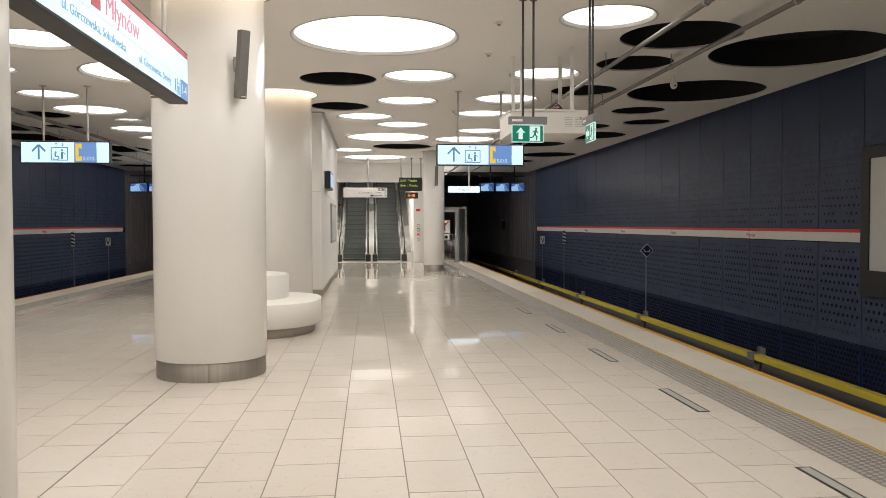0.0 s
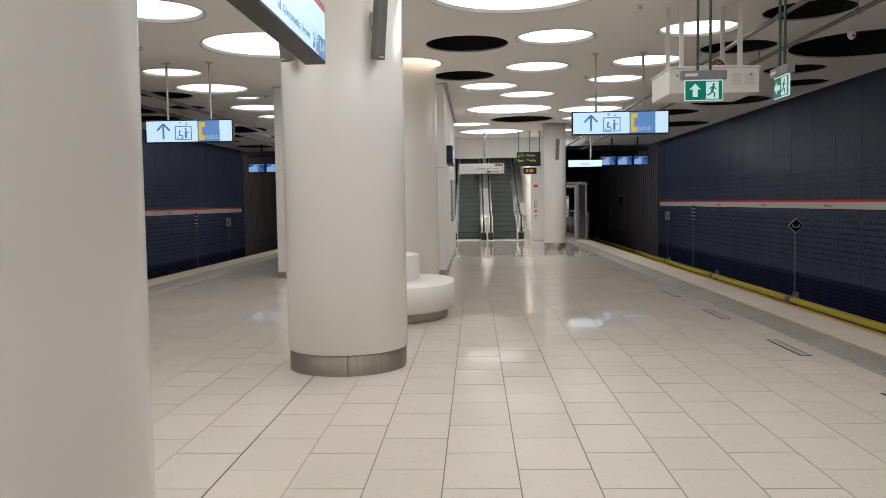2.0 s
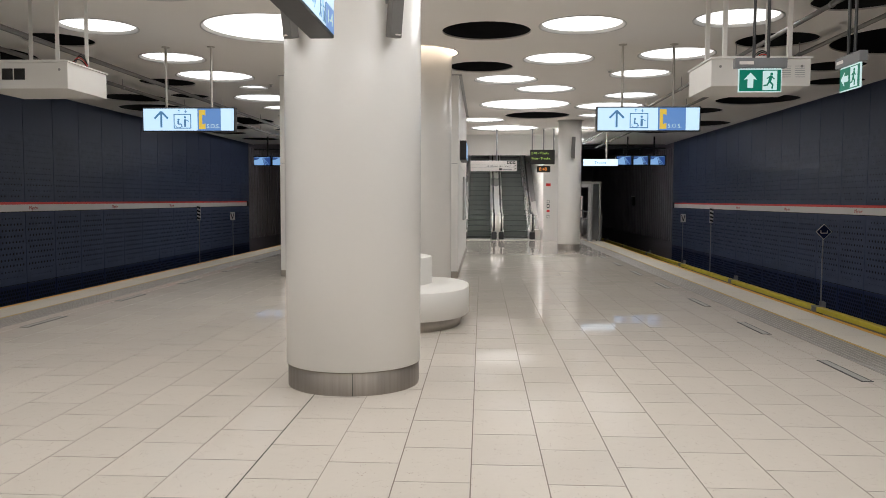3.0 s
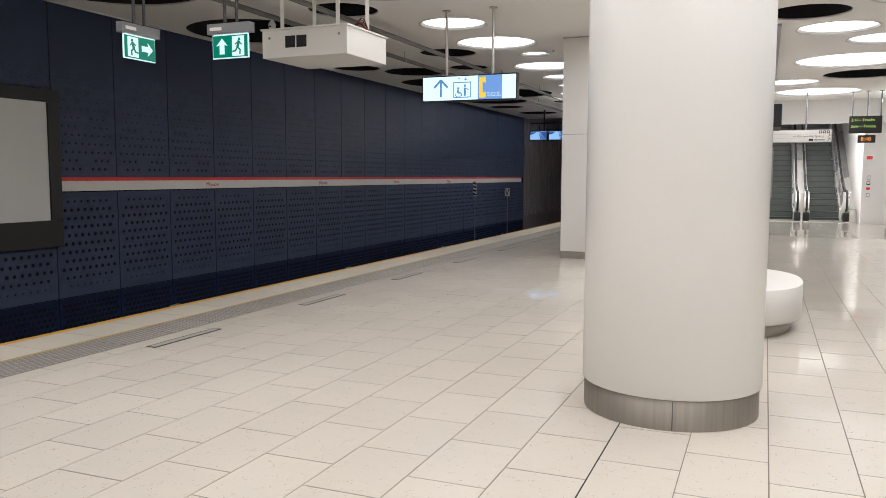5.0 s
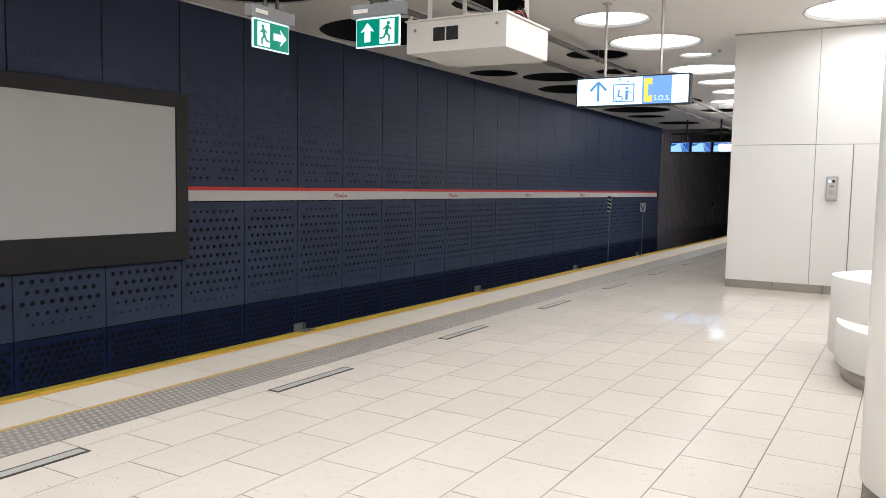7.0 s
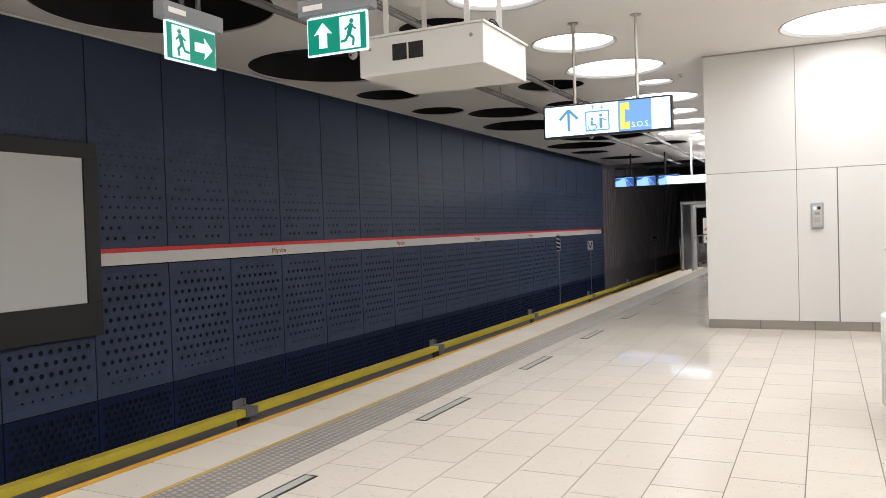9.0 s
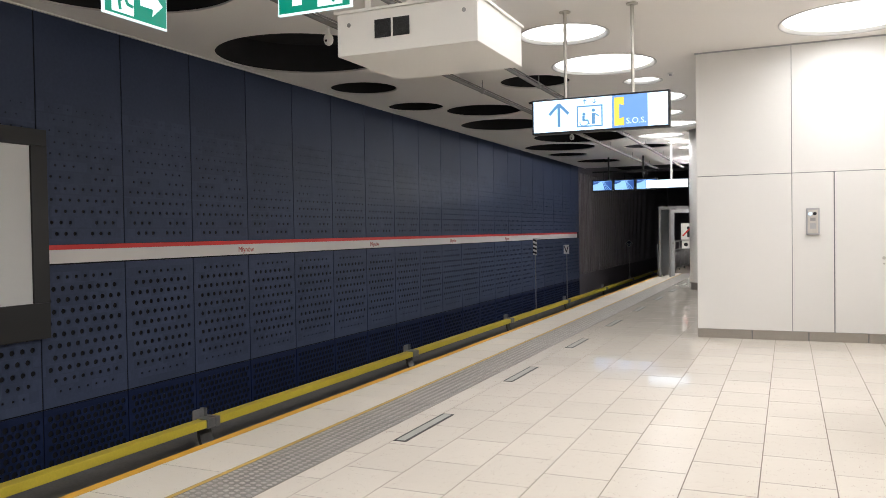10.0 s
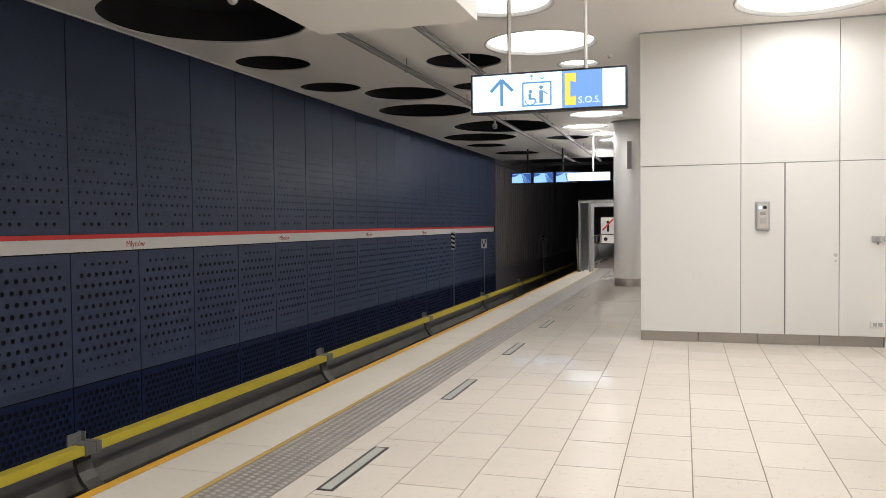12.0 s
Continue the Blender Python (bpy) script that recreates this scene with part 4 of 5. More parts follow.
def equipment_box(x0, x1, fans):
    y0, y1, z0, z1 = 10.578, 11.46, 2.645, 2.937
    e = thing("equipment_box", ((x0 + x1) / 2, (y0 + y1) / 2, z0), "white steel equipment box hung below the ceiling", "equipment box", "hanging equipment boxes")
    hw, hy, h = (x1 - x0) / 2, (y1 - y0) / 2, z1 - z0
    part("case", box(-hw, hw, -hy, hy, 0, h - 0.012, 0.004), BOXWHITE, e)
    part("lid", box(-hw - 0.015, hw + 0.015, -hy - 0.015, hy + 0.015, h - 0.0115, h + 0.006, 0.002), BOXWHITE, e)
    for sx in (-1, 1):
        for sy in (-1, 1):
            b = box(sx * (hw - 0.17) - 0.022, sx * (hw - 0.17) + 0.022, sy * (hy - 0.12) - 0.003, sy * (hy - 0.12) + 0.003, h + 0.0065, CEIL - z0 - 0.0005)
            box(sx * (hw - 0.17) - 0.022, sx * (hw - 0.17) - 0.016, sy * (hy - 0.12) + 0.0031, sy * (hy - 0.12) + 0.04, h + 0.0065, CEIL - z0 - 0.0005, 0, b)
            part("hanger", b, BOXWHITE, e)
    for sy in (-1, 1):
        part("cross_rail", box(-hw + 0.12, hw - 0.12, sy * (hy - 0.12) + 0.0405, sy * (hy - 0.12) + 0.08, h + 0.0065, h + 0.045), BOXWHITE, e)
    for sx in (-1, 1):
        part("screw", tube((sx * (hw - 0.09), -hy - 0.004, h - 0.09), (sx * (hw - 0.09), -hy + 0.001, h - 0.09), 0.014, 14), GALV, e)
    if fans:
        for fx in (-0.16, -0.025):
            fan = part("fan", box(fx - 0.06, fx + 0.06, -hy - 0.006, -hy - 0.0005, 0.095, 0.215, 0.003), BLACK, e, "black fan grille")
            for rr in (0.02, 0.036, 0.052):
                ring = lathe([(rr - 0.003, 0), (rr + 0.003, 0), (rr + 0.003, 0.003), (rr - 0.003, 0.003), (rr - 0.003, 0)], 20, cap=False)
                place(ring, Matrix.Translation((fx, -hy - 0.0065, 0.155)) @ Matrix.Rotation(math.pi / 2, 4, "X"))
                part("grille_ring", ring, CHARCOAL, fan)
    else:
        for k in range(6):
            for q in (0.14, 0.28):
                part("vent_slit", box(hw - 0.44 + q, hw - 0.34 + q, -hy - 0.003, -hy - 0.0004, 0.09 + k * 0.022, 0.096 + k * 0.022), LIGHT_GREY, e)
    for k in range(4):
        b = bmesh.new()
        pts = [(hw - 0.10 - 0.28 * u, hy - 0.2 + 0.05 * k * u, h + 0.01 + 0.16 * math.sin(math.pi * u) * (0.8 + 0.15 * k)) for u in [i / 8 for i in range(9)]]
        for p, q in zip(pts, pts[1:]):
            tube(p, q, 0.006, 6, b)
        part("cable", b, RED if k == 1 else BLACK, e)
    return e


equipment_box(-5.865, -4.858, True)
equipment_box(1.945, 2.948, False)

# station name sign between the first two columns
ns = thing("station_sign", (-1.375, 5.4, 2.43), "long lit hanging station sign with the name in red", "sign")
part("case", box(-0.075, 0.070, -1.60, 1.60, 0, 0.46, 0.006), CHARCOAL, ns, "dark bronze metal case")
TOFACE = Matrix.Translation((0.0745, 0, 0)) @ Matrix.Rotation(math.pi / 2, 4, "Z")
fields = (("panel", -1.58, 1.58, 0.185, 0.395, PANEL_LIT, "glowing white panel"), ("red_band", -1.58, 1.58, 0.398, 0.44, SIGN_RED, "glowing red band"),
          ("panel", -1.58, 1.34, 0.022, 0.180, PANEL_LIT, "glowing white panel"), ("blue_panel", 1.343, 1.58, 0.022, 0.180, PANEL_BLUE, "glowing blue exit panel"))
for nm, a, c, z0, z1, mm, lab in fields:
    part(nm, place(flat([(a, z0), (c, z0), (c, z1), (a, z1)], 0.0, 0.004), TOFACE), mm, ns, lab)
lettering("lettering", "Młynów", 0.20, SIGN_RED_GLARE, ns, Matrix.Translation((0.0765, -0.38, 0.225)) @ Matrix.Rotation(math.pi / 2, 4, "Z"))
part("logo_block", place(flat([(-0.60, 0.215), (-0.46, 0.215), (-0.46, 0.385), (-0.60, 0.385)], -0.004, 0.003), TOFACE), SIGN_RED, ns, "red square mark")
lettering("lettering", "ul. Górczewska, Sokołowska", 0.085, SIGN_INK_GLARE, ns, Matrix.Translation((0.0765, -1.0, 0.075)) @ Matrix.Rotation(math.pi / 2, 4, "Z"))
lettering("lettering", "ul. Górczewska, Syreny", 0.085, SIGN_INK_GLARE, ns, Matrix.Translation((0.0765, 0.25, 0.075)) @ Matrix.Rotation(math.pi / 2, 4, "Z"))
b = place(flat(bar(1.24, 0.03, 1.24, 0.165, 0.006), -0.004, 0.003), TOFACE)
for q in (bar(1.31, 0.03, 1.31, 0.165, 0.006), bar(1.24, 0.033, 1.31, 0.033, 0.006), bar(1.24, 0.125, 1.31, 0.125, 0.006), bar(1.275, 0.04, 1.275, 0.10, 0.02), bar(1.15, 0.04, 1.19, 0.12, 0.012), bar(1.19, 0.04, 1.17, 0.15, 0.010)):
    merge(b, place(flat(q, -0.0042, 0.003), TOFACE))
part("pictograms", b, SIGN_INK, ns, "small blue pictograms")
lettering("lettering", "1-4", 0.12, EXIT_WHITE, ns, Matrix.Translation((0.0765, 1.37, 0.06)) @ Matrix.Rotation(math.pi / 2, 4, "Z"))
for y in (-1.1, 1.25):
    rod(ns, -0.02, y, 0.46, (CEIL - 2.43) / 0.87, 0.02)
ns.scale = (1, 1, 0.87)


# loudspeakers on columns
def loudspeaker(cxx, cyy, r, angle, zmid, tall=0.62):
    sp = thing("loudspeaker", (0, 0, 0), "slim grey column loudspeaker tilted down on a bracket", "loudspeaker", "column loudspeakers")
    part("case", place(box(-0.048, 0.048, -0.16, -0.085, -tall / 2, tall / 2, 0.006), Matrix.Rotation(radians(8), 4, "X")), SPEAKER, sp)
    part("end_label", box(-0.02, 0.02, -0.15, -0.13, -tall / 2 - 0.006, -tall / 2 + 0.0), STRIPE, sp)
    b = box(-0.03, 0.03, -0.09, 0.02, -0.05, 0.05, 0.01)
    tube((0, 0.012, -0.07), (0, 0.012, 0.07), 0.03, 12, b)
    part("bracket", b, LIGHT_GREY, sp)
    sp.matrix_world = Matrix.Translation((cxx, cyy, zmid)) @ Matrix.Rotation(radians(angle), 4, "Z") @ Matrix.Translation((0, -r, 0))


loudspeaker(AX, 8.50, 0.53, 38, 2.965)
loudspeaker(AX, 8.50, 0.53, -38, 2.965)
loudspeaker(2.17, 25.7, 0.338, 6, 3.0)
loudspeaker(-4.93, 25.7, 0.338, 6, 3.0)

# ---- conduits under the ceiling ----
for x, z in ((-6.50, 3.62), (-7.40, 3.62), (3.32, 3.57), (4.23, 3.61)):
    c = thing("conduit", (x, 12, z), "grey metal cable conduit hung below the ceiling", "conduit", "ceiling conduits")
    b = tube((0, -18, 0), (0, 23, 0), 0.028, 12)
    tube((0.05, -18, 0.02), (0.05, 23, 0.02), 0.010, 8, b)
    part("pipe", b, CONDUIT, c)
    for k in range(13):
        y = -17 + 3.2 * k
        b = tube((0, y, 0.03), (0, y, CEIL - z), 0.006, 8)
        tube((0, y - 0.02, 0), (0, y + 0.02, 0), 0.037, 12, b)
        part("hanger", b, GALV, c)

# cameras under the ceiling
for x, y in ((-7.75, 24.25), (4.88, 12.55), (-7.83, 13.65)):
    k = thing("security_camera", (x, y, CEIL), "small white dome security camera below the ceiling", "camera", "security cameras")
    part("stem", tube((0, 0, -0.09), (0, 0, -0.0005), 0.022), BOXWHITE, k)
    b = bmesh.new()
    bmesh.ops.create_uvsphere(b, u_segments=16, v_segments=10, radius=0.056, matrix=Matrix.Translation((0, 0, -0.14)) @ Matrix.Diagonal((1, 1, 1.25, 1)))
    part("dome", smooth(b), BOXWHITE, k)
    part("lens", tube((0.0, -0.058, -0.165), (0.0, -0.045, -0.16), 0.014, 12), BLACK, k)

for x, y in ((1.62, 9.55), (-4.70, 18.2), (1.75, 11.2), (-2.0, 11.6), (1.85, 16.6)):
    d = thing("smoke_detector", (x, y, CEIL), "small white round smoke detector on the ceiling", "smoke detector", "smoke detectors")
    part("base", lathe([(0.045, -0.0005), (0.045, -0.012), (0.03, -0.022)], 20), BOXWHITE, d)
    part("sensor", tube((0, 0, -0.042), (0, 0, -0.0225), 0.02, 14), LIGHT_GREY, d)

# ---- far end: boards, clock, monitors, gates ----
bd = thing("departure_board", (1.555, 28.2, 2.872), "dark departure board with yellow-green lit lines", "display board")
part("case", box(-0.40, 0.40, -0.06, 0.06, -0.235, 0.235, 0.008), CHARCOAL, bd)
lettering("lettering", "2:10 - Trocka", 0.105, LED_GREEN, bd, Matrix.Translation((-0.36, -0.0615, 0.09)))
lettering("lettering", "5min - Trocka", 0.105, LED_GREEN, bd, Matrix.Translation((-0.36, -0.0615, -0.08)))
for q in (-0.33, 0.04, 0.37):
    rod(bd, q, 0, 0.235, CEIL - 2.872, 0.019, HOUSING)
ck = thing("digital_clock", (1.60, 28.2, 2.48), "small black digital clock with amber figures", "clock")
part("case", box(-0.215, 0.215, -0.05, 0.05, -0.105, 0.105, 0.008), BLACK, ck)
part("hanger", tube((0, 0, 0.105), (0, 0, 0.1345), 0.02), BLACK, ck)
lettering("lettering", "8:48", 0.15, LED_AMBER, ck, Matrix.Translation((-0.15, -0.0515, -0.05)))
ws = thing("way_out_sign", (-0.03, 28.2, 2.579), "long grey hanging way-out sign", "sign")
part("case", box(-0.765, 0.765, -0.05, 0.05, -0.175, 0.175, 0.006), LIGHT_GREY, ws)
for z0, z1 in ((0.06, 0.16), (-0.05, 0.055), (-0.16, -0.055)):
    part("panel", flat([(-0.75, z0), (0.75, z0), (0.75, z1), (-0.75, z1)], -0.0535), STRIPE, ws, "pale lettered strip")
for x in (0.48, 0.575, 0.67):
    part("icon", flat([(x - 0.04, 0.07), (x + 0.04, 0.07), (x + 0.04, 0.15), (x - 0.04, 0.15)], -0.0565), CHARCOAL, ws, "dark square pictogram")
    part("icon_mark", flat(disc(x, 0.11, 0.02), -0.0585, 0.002), STRIPE, ws)
lettering("lettering", "ul. Górczewska, Syreny", 0.082, CHARCOAL, ws, Matrix.Translation((-0.22, -0.0555, -0.03)))
part("text_bar", flat([(0.18, -0.135), (0.29, -0.135), (0.29, -0.075), (0.18, -0.075)], -0.0565), CHARCOAL, ws)
part("text_bar", flat([(0.31, -0.125), (0.60, -0.125), (0.60, -0.09), (0.31, -0.09)], -0.0565), GALV, ws)
for z in (0.0, -0.105):
    b = flat(bar(0.66, z - 0.03, 0.715, z + 0.025, 0.012), -0.0565)
    flat(bar(0.68, z + 0.03, 0.722, z + 0.03, 0.012), -0.0565, 0.003, b)
    flat(bar(0.722, z + 0.03, 0.722, z - 0.012, 0.012), -0.057, 0.003, b)
    part("arrow", b, CHARCOAL, ws, "dark slanting arrow")
rod(ws, 0.1, 0, 0.175, CEIL - 2.579, 0.024, HOUSING)

for x0, x1, wd in ((2.87, 4.0, "Trocka"), (-6.69, -5.56, "")):
    lb = thing("light_box", ((x0 + x1) / 2, 28.2, 2.695), "white lit hanging direction light box", "sign", "lit direction boxes")
    hw = (x1 - x0) / 2
    part("case", box(-hw, hw, -0.055, 0.055, -0.12, 0.12, 0.008), BLACK, lb)
    part("panel", flat([(-hw + .012, -0.108), (hw - .012, -0.108), (hw - .012, 0.108), (-hw + .012, 0.108)], -0.059), glow("box_lit", (0.72, 0.88, 1.0), 1.6), lb, "glowing white panel")
    if wd:
        lettering("lettering", wd, 0.13, SIGN_INK, lb, Matrix.Translation((-0.2, -0.0605, -0.045)))
    rod(lb, hw * 0.35 if x0 > 0 else hw * 0.2, 0, 0.12, CEIL - 2.695, 0.03, BOXWHITE)

for x0, x1 in ((4.43, 6.25), (-8.9, -6.82)):
    zc = 2.92 if x0 > 0 else 2.88
    sup = thing("monitor_frame", ((x0 + x1) / 2, 31.4, zc), "dark hanging frame for the driver monitors", "frame", "monitor frames")
    hw = (x1 - x0) / 2
    b = box(-hw, hw, -0.02, 0.02, 0.42, 0.47)
    for q in (-hw * 0.5, hw * 0.55):
        box(q - 0.025, q + 0.025, -0.02, 0.02, 0.18, CEIL - zc - 0.0005, 0, b)
    part("bar", b, BLACK, sup)
    for k in range(3):
        mw = (x1 - x0) / 3
        mo = thing("driver_monitor", (x0 + mw * (k + 0.5), 31.3, zc), "black monitor showing a blue platform picture", "monitor", "driver monitors")
        part("case", box(-mw / 2 + 0.015, mw / 2 - 0.015, -0.05, 0.07, -0.185, 0.185, 0.008), BLACK, mo)
        sw = mw / 2 - 0.045
        part("screen", flat([(-sw, -0.15), (sw, -0.15), (sw, 0.15), (-sw, 0.15)], -0.054), SCREEN_BLUE, mo, "blue lit screen")
        m = (0.0, 0.12, -0.1)[k]
        b = flat([(-sw, -0.148), (sw * (0.25 + m), -0.148), (sw * (0.0 + m), 0.12), (-sw * 0.2, 0.13), (-sw * 0.55, 0.06), (-sw, 0.03)], -0.058)
        for e0, e1, wd in ((0.05, 0.42, 0.010), (0.09, 0.62, 0.008), (0.13, 0.86, 0.012)):
            flat(bar(sw * (e0 + m), 0.12, sw * (e1 + m * 0.5), -0.144, wd), -0.058, 0.004, b)
        flat(bar(-sw * 0.9, 0.12, sw * 0.9, 0.143, 0.012), -0.058, 0.004, b)
        part("bright_field", b, SCREEN_PALE, mo, "pale picture of the platform edge")
        part("hook", tube((0, 0.05, 0.18), (0, 0.09, 0.44), 0.012, 8), BLACK, mo)


def gate(x_edge, s):
    """A glazed steel gate across the platform's end; s points towards the platform's middle."""
    gt = thing("platform_gate", (x_edge, 30.7, 0), "glazed steel gate at the platform's end", "gate", "end gates")

    def gb(a, c, y0, y1, z0, z1):
        xa, xb = sorted((s * a, s * c))
        return box(xa, xb, y0, y1, z0, z1, 0.004)
    b = gb(0.0, 0.06, -0.03, 0.03, 0.0, 2.05)
    merge(b, gb(0.0, 1.25, -0.03, 0.03, 2.052, 2.14))
    merge(b, gb(0.30, 0.36, -0.03, 0.03, 0.0, 2.05))
    merge(b, gb(1.19, 1.25, -0.03, 0.03, 0.0, 2.05))
    part("frame", b, GALV, gt, "grey steel frame")
    pane = part("pane", gb(0.062, 0.298, -0.006, 0.006, 0.06, 2.05), FROSTED, gt, "greyish frosted pane")
    pane.visible_shadow = False
    leaf = part("gate_leaf", gb(0.365, 0.46, -0.04, 0.0, 0.02, 2.04), LIGHT_GREY, gt, "grey steel gate leaf")
    part("knob", tube((s * 0.42, -0.075, 1.02), (s * 0.42, -0.0405, 1.02), 0.028, 12), CHROME, leaf)
    part("leaf_rail", gb(0.462, 1.185, -0.04, 0.0, 1.94, 2.04), LIGHT_GREY, leaf)
    part("notice", gb(0.66, 1.08, -0.05, -0.041, 1.13, 1.62), STRIPE, gt, "white prohibition notice")
    xa = s * 0.87
    b = flat(bar(xa - 0.16, 1.24, xa + 0.16, 1.58, 0.045), -0.054)
    part("red_bar", b, RED, gt)
    b = flat(bar(xa, 1.20, xa, 1.42, 0.07), -0.0515, 0.001)
    part("dark_mark", flat(disc(xa, 1.48, 0.045), -0.0515, 0.001, b), BLACK, gt)
    part("notice", gb(0.68, 1.06, -0.05, -0.041, 0.86, 1.10), STRIPE, gt, "small white notice")
    part("shield_mark", flat(disc(s * 0.80, 0.98, 0.06, 8), -0.053, 0.003), BLACK, gt)
    # railing along the walkway behind
    ra = thing("walkway_railing", (x_edge, 30.8, 0), "grey tubular railing along the service walkway", "railing", "walkway railings")
    part("end_rail", tube((-s * 0.05, -0.06, 1.0), (-s * 0.05, 0.06, 0.0), 0.022, 10), GALV, ra)
    for k in range(9):
        y = 0.15 + k * 1.3
        part("post", tube((0.10 * s, y, 0), (0.10 * s, y, 1.02), 0.02, 10), GALV, ra)
    for z in (1.03, 0.75, 0.10):
        part("rail", tube((0.10 * s, 0.1, z), (0.10 * s, 11, z), 0.02, 10), GALV, ra)
    b = bmesh.new()
    for k in range(60):
        y = 0.3 + k * 0.17
        tube((0.10 * s, y, 0.1), (0.10 * s, y, 0.75), 0.008, 6, b)
    part("bars", b, GALV, ra)


gate(EDGE_L + 0.15, 1)
gate(EDGE_R - 0.15, -1)
# Tubes at y 33 and 35 are unseen, added to light the tunnel wall
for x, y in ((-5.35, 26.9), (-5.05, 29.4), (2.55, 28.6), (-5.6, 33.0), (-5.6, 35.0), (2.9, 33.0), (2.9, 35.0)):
    tl = thing("tube_lamp", (x, y, CEIL), "short white tube lamp below the ceiling, added past y 31", "lamp", "tube lamps")
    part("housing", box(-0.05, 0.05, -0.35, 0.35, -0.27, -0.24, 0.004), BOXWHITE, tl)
    part("tube", tube((0, -0.33, -0.30), (0, 0.33, -0.30), 0.028), TUBE if y < 31 else ADDED_TUBE, tl)
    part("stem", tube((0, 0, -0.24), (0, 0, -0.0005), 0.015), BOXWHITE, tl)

# ---- floor grates ----
L = 0.572
for x, s in ((EDGE_L + 1.215, 1), (EDGE_R - 1.215, -1)):
    for k in range(-4, 10):
        y = (10.88 + 2.33 * k) if s > 0 else (8.72 + 2.28 * k)
        gr = thing("floor_grate", (x, y, 0), "narrow steel-framed glass strip set in the floor", "floor grate", "floor strips")
        xa, xb = sorted((0, s * 0.10))
        part("frame", box(xa, xb, 0, 0.87, -0.006, 0.0035), GRATE_FRAME, gr, "dark steel frame")
        part("insert", box(xa + 0.019, xb - 0.019, 0.019, 0.851, 0.0036, 0.0046), GRATE_GLASS, gr, "greyish glass insert")

# ---- floor pieces ----
XA, XB = EDGE_L + 1.025, EDGE_R - 1.0


def slab_mesh(name, wx, wy, mat, bump_rows=0):
    c = 0.0012
    v = [(c, c, 0), (wx - c, c, 0), (wx - c, wy - c, 0), (c, wy - c, 0), (0, 0, -0.0055), (wx, 0, -0.0055), (wx, wy, -0.0055), (0, wy, -0.0055)]
    f = [(0, 1, 2, 3), (4, 5, 1, 0), (5, 6, 2, 1), (6, 7, 3, 2), (7, 4, 0, 3)]
    me = bpy.data.meshes.new(name)
    me.from_pydata(v, [], f)
    me.materials.append(mat)
    return me


floor = tagged(new("floor"), "polished cream terrazzo tile floor laid in running bond", "floor", kind="structure")
strips = []
k = math.floor((XA + 1.66) / 0.4)
while -1.66 + 0.4 * k < XB:
    a, c = max(XA, -1.66 + 0.4 * k), min(XB, -1.66 + 0.4 * (k + 1))
    strips.append((k, a, c))
    k += 1
meshes = {}
rest_v, rest_f = [], []
count = 0
JG = 0.0042
for k, a, c in strips:
    ph = 7.67 + (0.0 if k % 2 else 0.286)
    j = math.floor((Y0 - ph) / L) + 1
    while ph + (j + 1) * L < 33.4:
        y = ph + j * L
        wx = round(c - a - JG, 4)
        dark = 0.004 if k == 0 else 0.0
        tx, ty = (max(-0.0016, min(0.0016, random.gauss(0, 0.0009))) for _ in range(2))
        lift = ty * (c - a) / 2 - tx * L / 2
        me = meshes.setdefault(wx, None)
        if me is None:
            me = meshes[wx] = slab_mesh("tile", wx, L - JG - 0.002, TILE)
        if 4.6 < y < 10.9 and -5.3 < a < 1.6 and count < 300 and (a + 1.9) ** 2 / 9 + (y - 8) ** 2 / 9 < 1.6:
            ob = new("tile", me)
            ob.parent = floor
            ob.location = (a + JG / 2 + dark / 2, y + JG / 2, lift)
            ob.rotation_euler = (tx, ty, 0)
            count += 1
        else:
            n = len(rest_v)
            rest_v.extend((p.co.x + a + JG / 2 + dark / 2, p.co.y + y + JG / 2, p.co.z + lift + tx * p.co.y - ty * p.co.x) for p in me.vertices)
            rest_f.extend(tuple(n + i for i in p.vertices) for p in me.polygons)
        j += 1
me = bpy.data.meshes.new("tiles")
me.from_pydata(rest_v, [], rest_f)
me.materials.append(TILE)
rest = new("tile_field", me)
rest.parent = floor
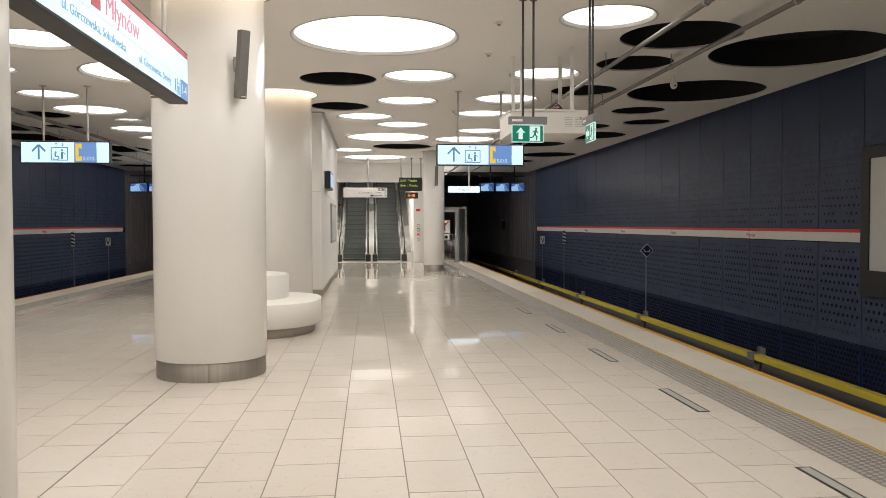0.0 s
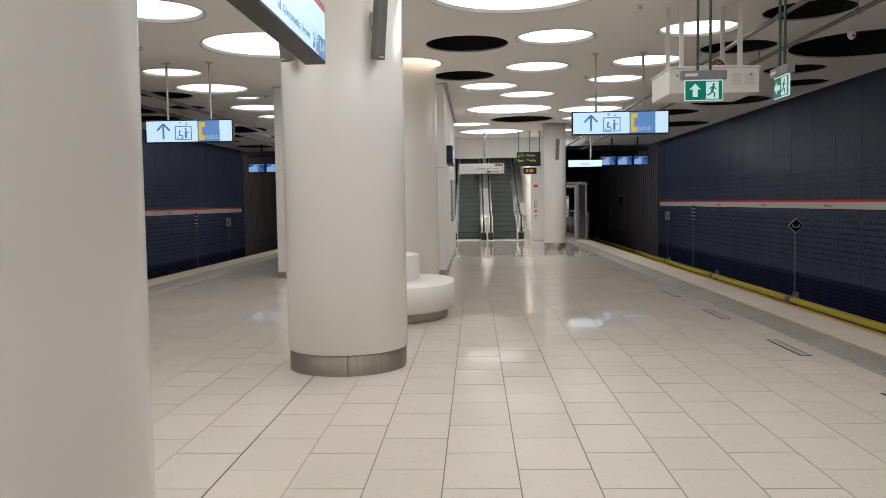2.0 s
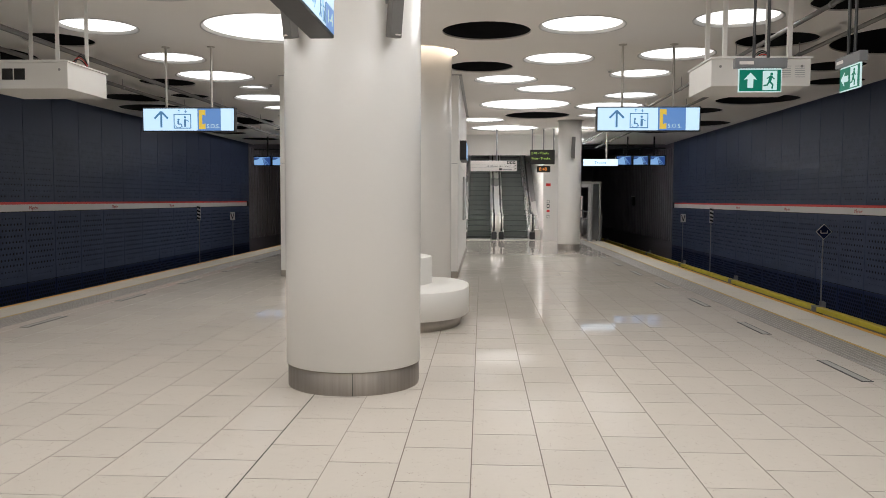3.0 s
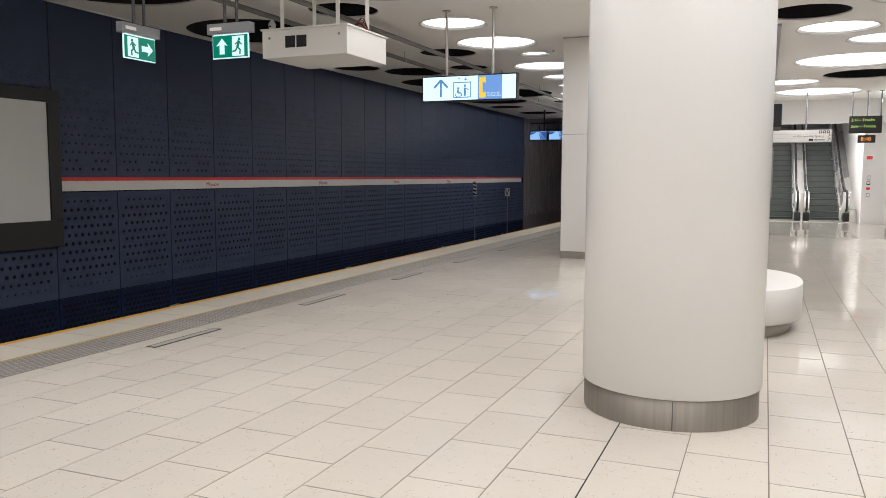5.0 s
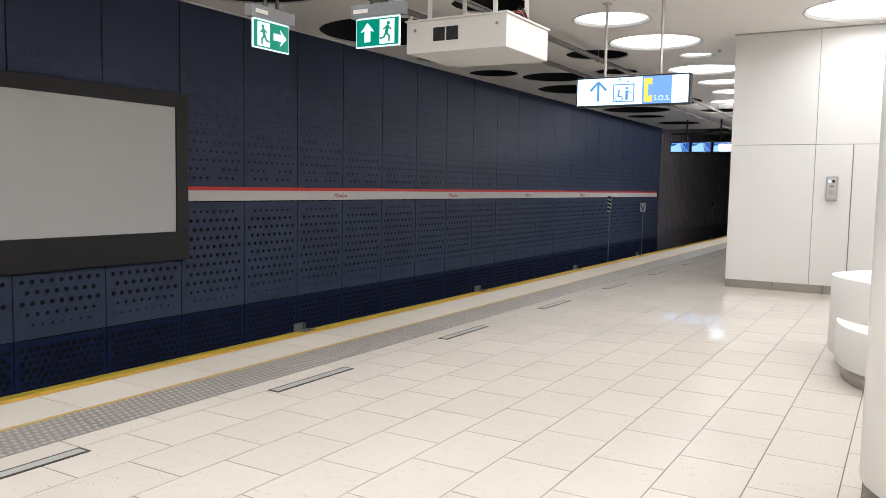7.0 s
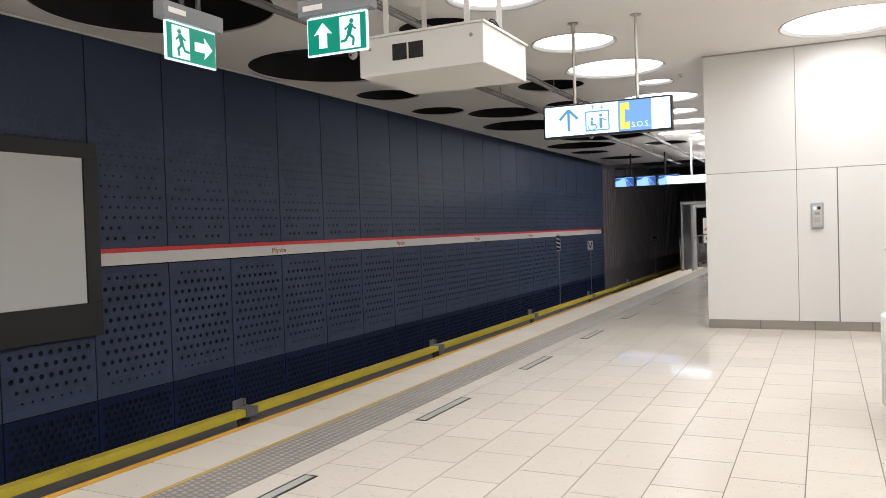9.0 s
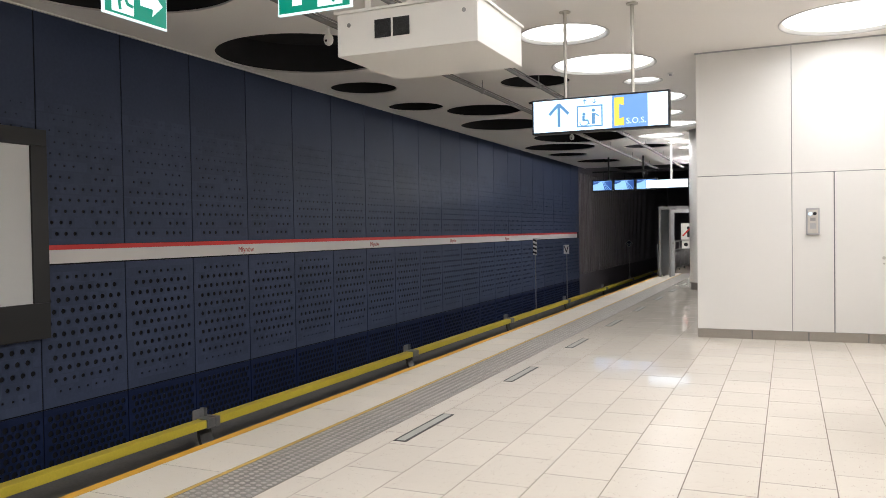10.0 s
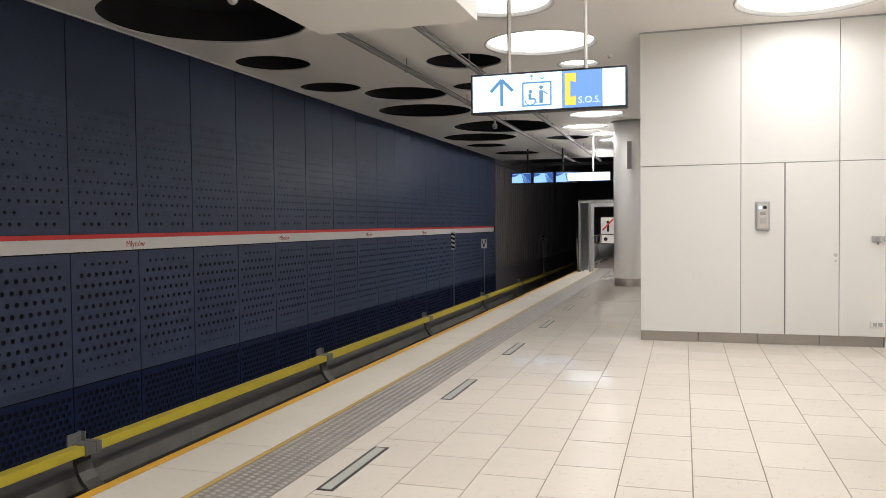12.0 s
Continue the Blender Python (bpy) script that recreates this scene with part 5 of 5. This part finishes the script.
tagged(rest, "cream terrazzo tiles", kind="stuff")
tagged(link("expansion_joint", box(-1.663, -1.652, Y0, 31, -0.0064, -0.0008), DARK_JOINT), "dark expansion joint along the platform axis", "floor joint", kind="structure")

# edge slabs and tactile strip
for side, e, s in (("west", EDGE_L, 1), ("east", EDGE_R, -1)):
    es = tagged(new("edge_slabs_" + side), "cream edge slabs between the amber lines", "platform edge", kind="structure")
    wx = 0.485
    me = slab_mesh("edge_slab", wx, L - JG, EDGE_SLAB)
    xa = min(e + s * 0.078, e + s * (0.078 + wx))
    for j in range(int((33 - Y0) / L)):
        ob = new("edge_slab", me)
        ob.parent = es
        ob.location = (xa, Y0 + 0.27 + j * L, 0)
    ts = tagged(new("tactile_strip_" + side), "grey tactile paving strip with rows of oblong studs", "tactile paving", kind="structure")
    wx = 0.415 if s > 0 else 0.39
    me = slab_mesh("tactile_tile", wx, L - JG, TACTILE)
    v = [tuple(p.co) for p in me.vertices]
    f = [tuple(p.vertices) for p in me.polygons]
    nx = 7
    for i in range(nx):
        for q in range(12):
            cx = wx * (i + 0.5) / nx
            cyy = (L - JG) * (q + 0.5 + (0.5 if i % 2 else 0.0) - 0.25) / 12
            n = len(v)
            for hh, rx, ry in ((0.0002, 0.020, 0.0165), (0.0048, 0.0135, 0.0105)):
                for z in range(6):
                    an = math.pi / 3 * z
                    v.append((cx + rx * math.cos(an), cyy + ry * math.sin(an), hh))
            for z in range(6):
                f.append((n + z, n + (z + 1) % 6, n + 6 + (z + 1) % 6, n + 6 + z))
            f.append(tuple(n + 6 + z for z in range(6)))
    me2 = bpy.data.meshes.new("tactile_tile")
    me2.from_pydata(v, [], f)
    me2.materials.append(TACTILE)
    me2.materials.append(STUD_GLINT)
    for p in me2.polygons:
        p.material_index = 1 if p.index >= 5 else 0
    xa = min(e + s * 0.606, e + s * (0.606 + wx))
    for j in range(int((33 - Y0) / L)):
        ob = new("tactile_tile", me2)
        ob.parent = ts
        ob.location = (xa, Y0 + 0.1 + j * L, 0)
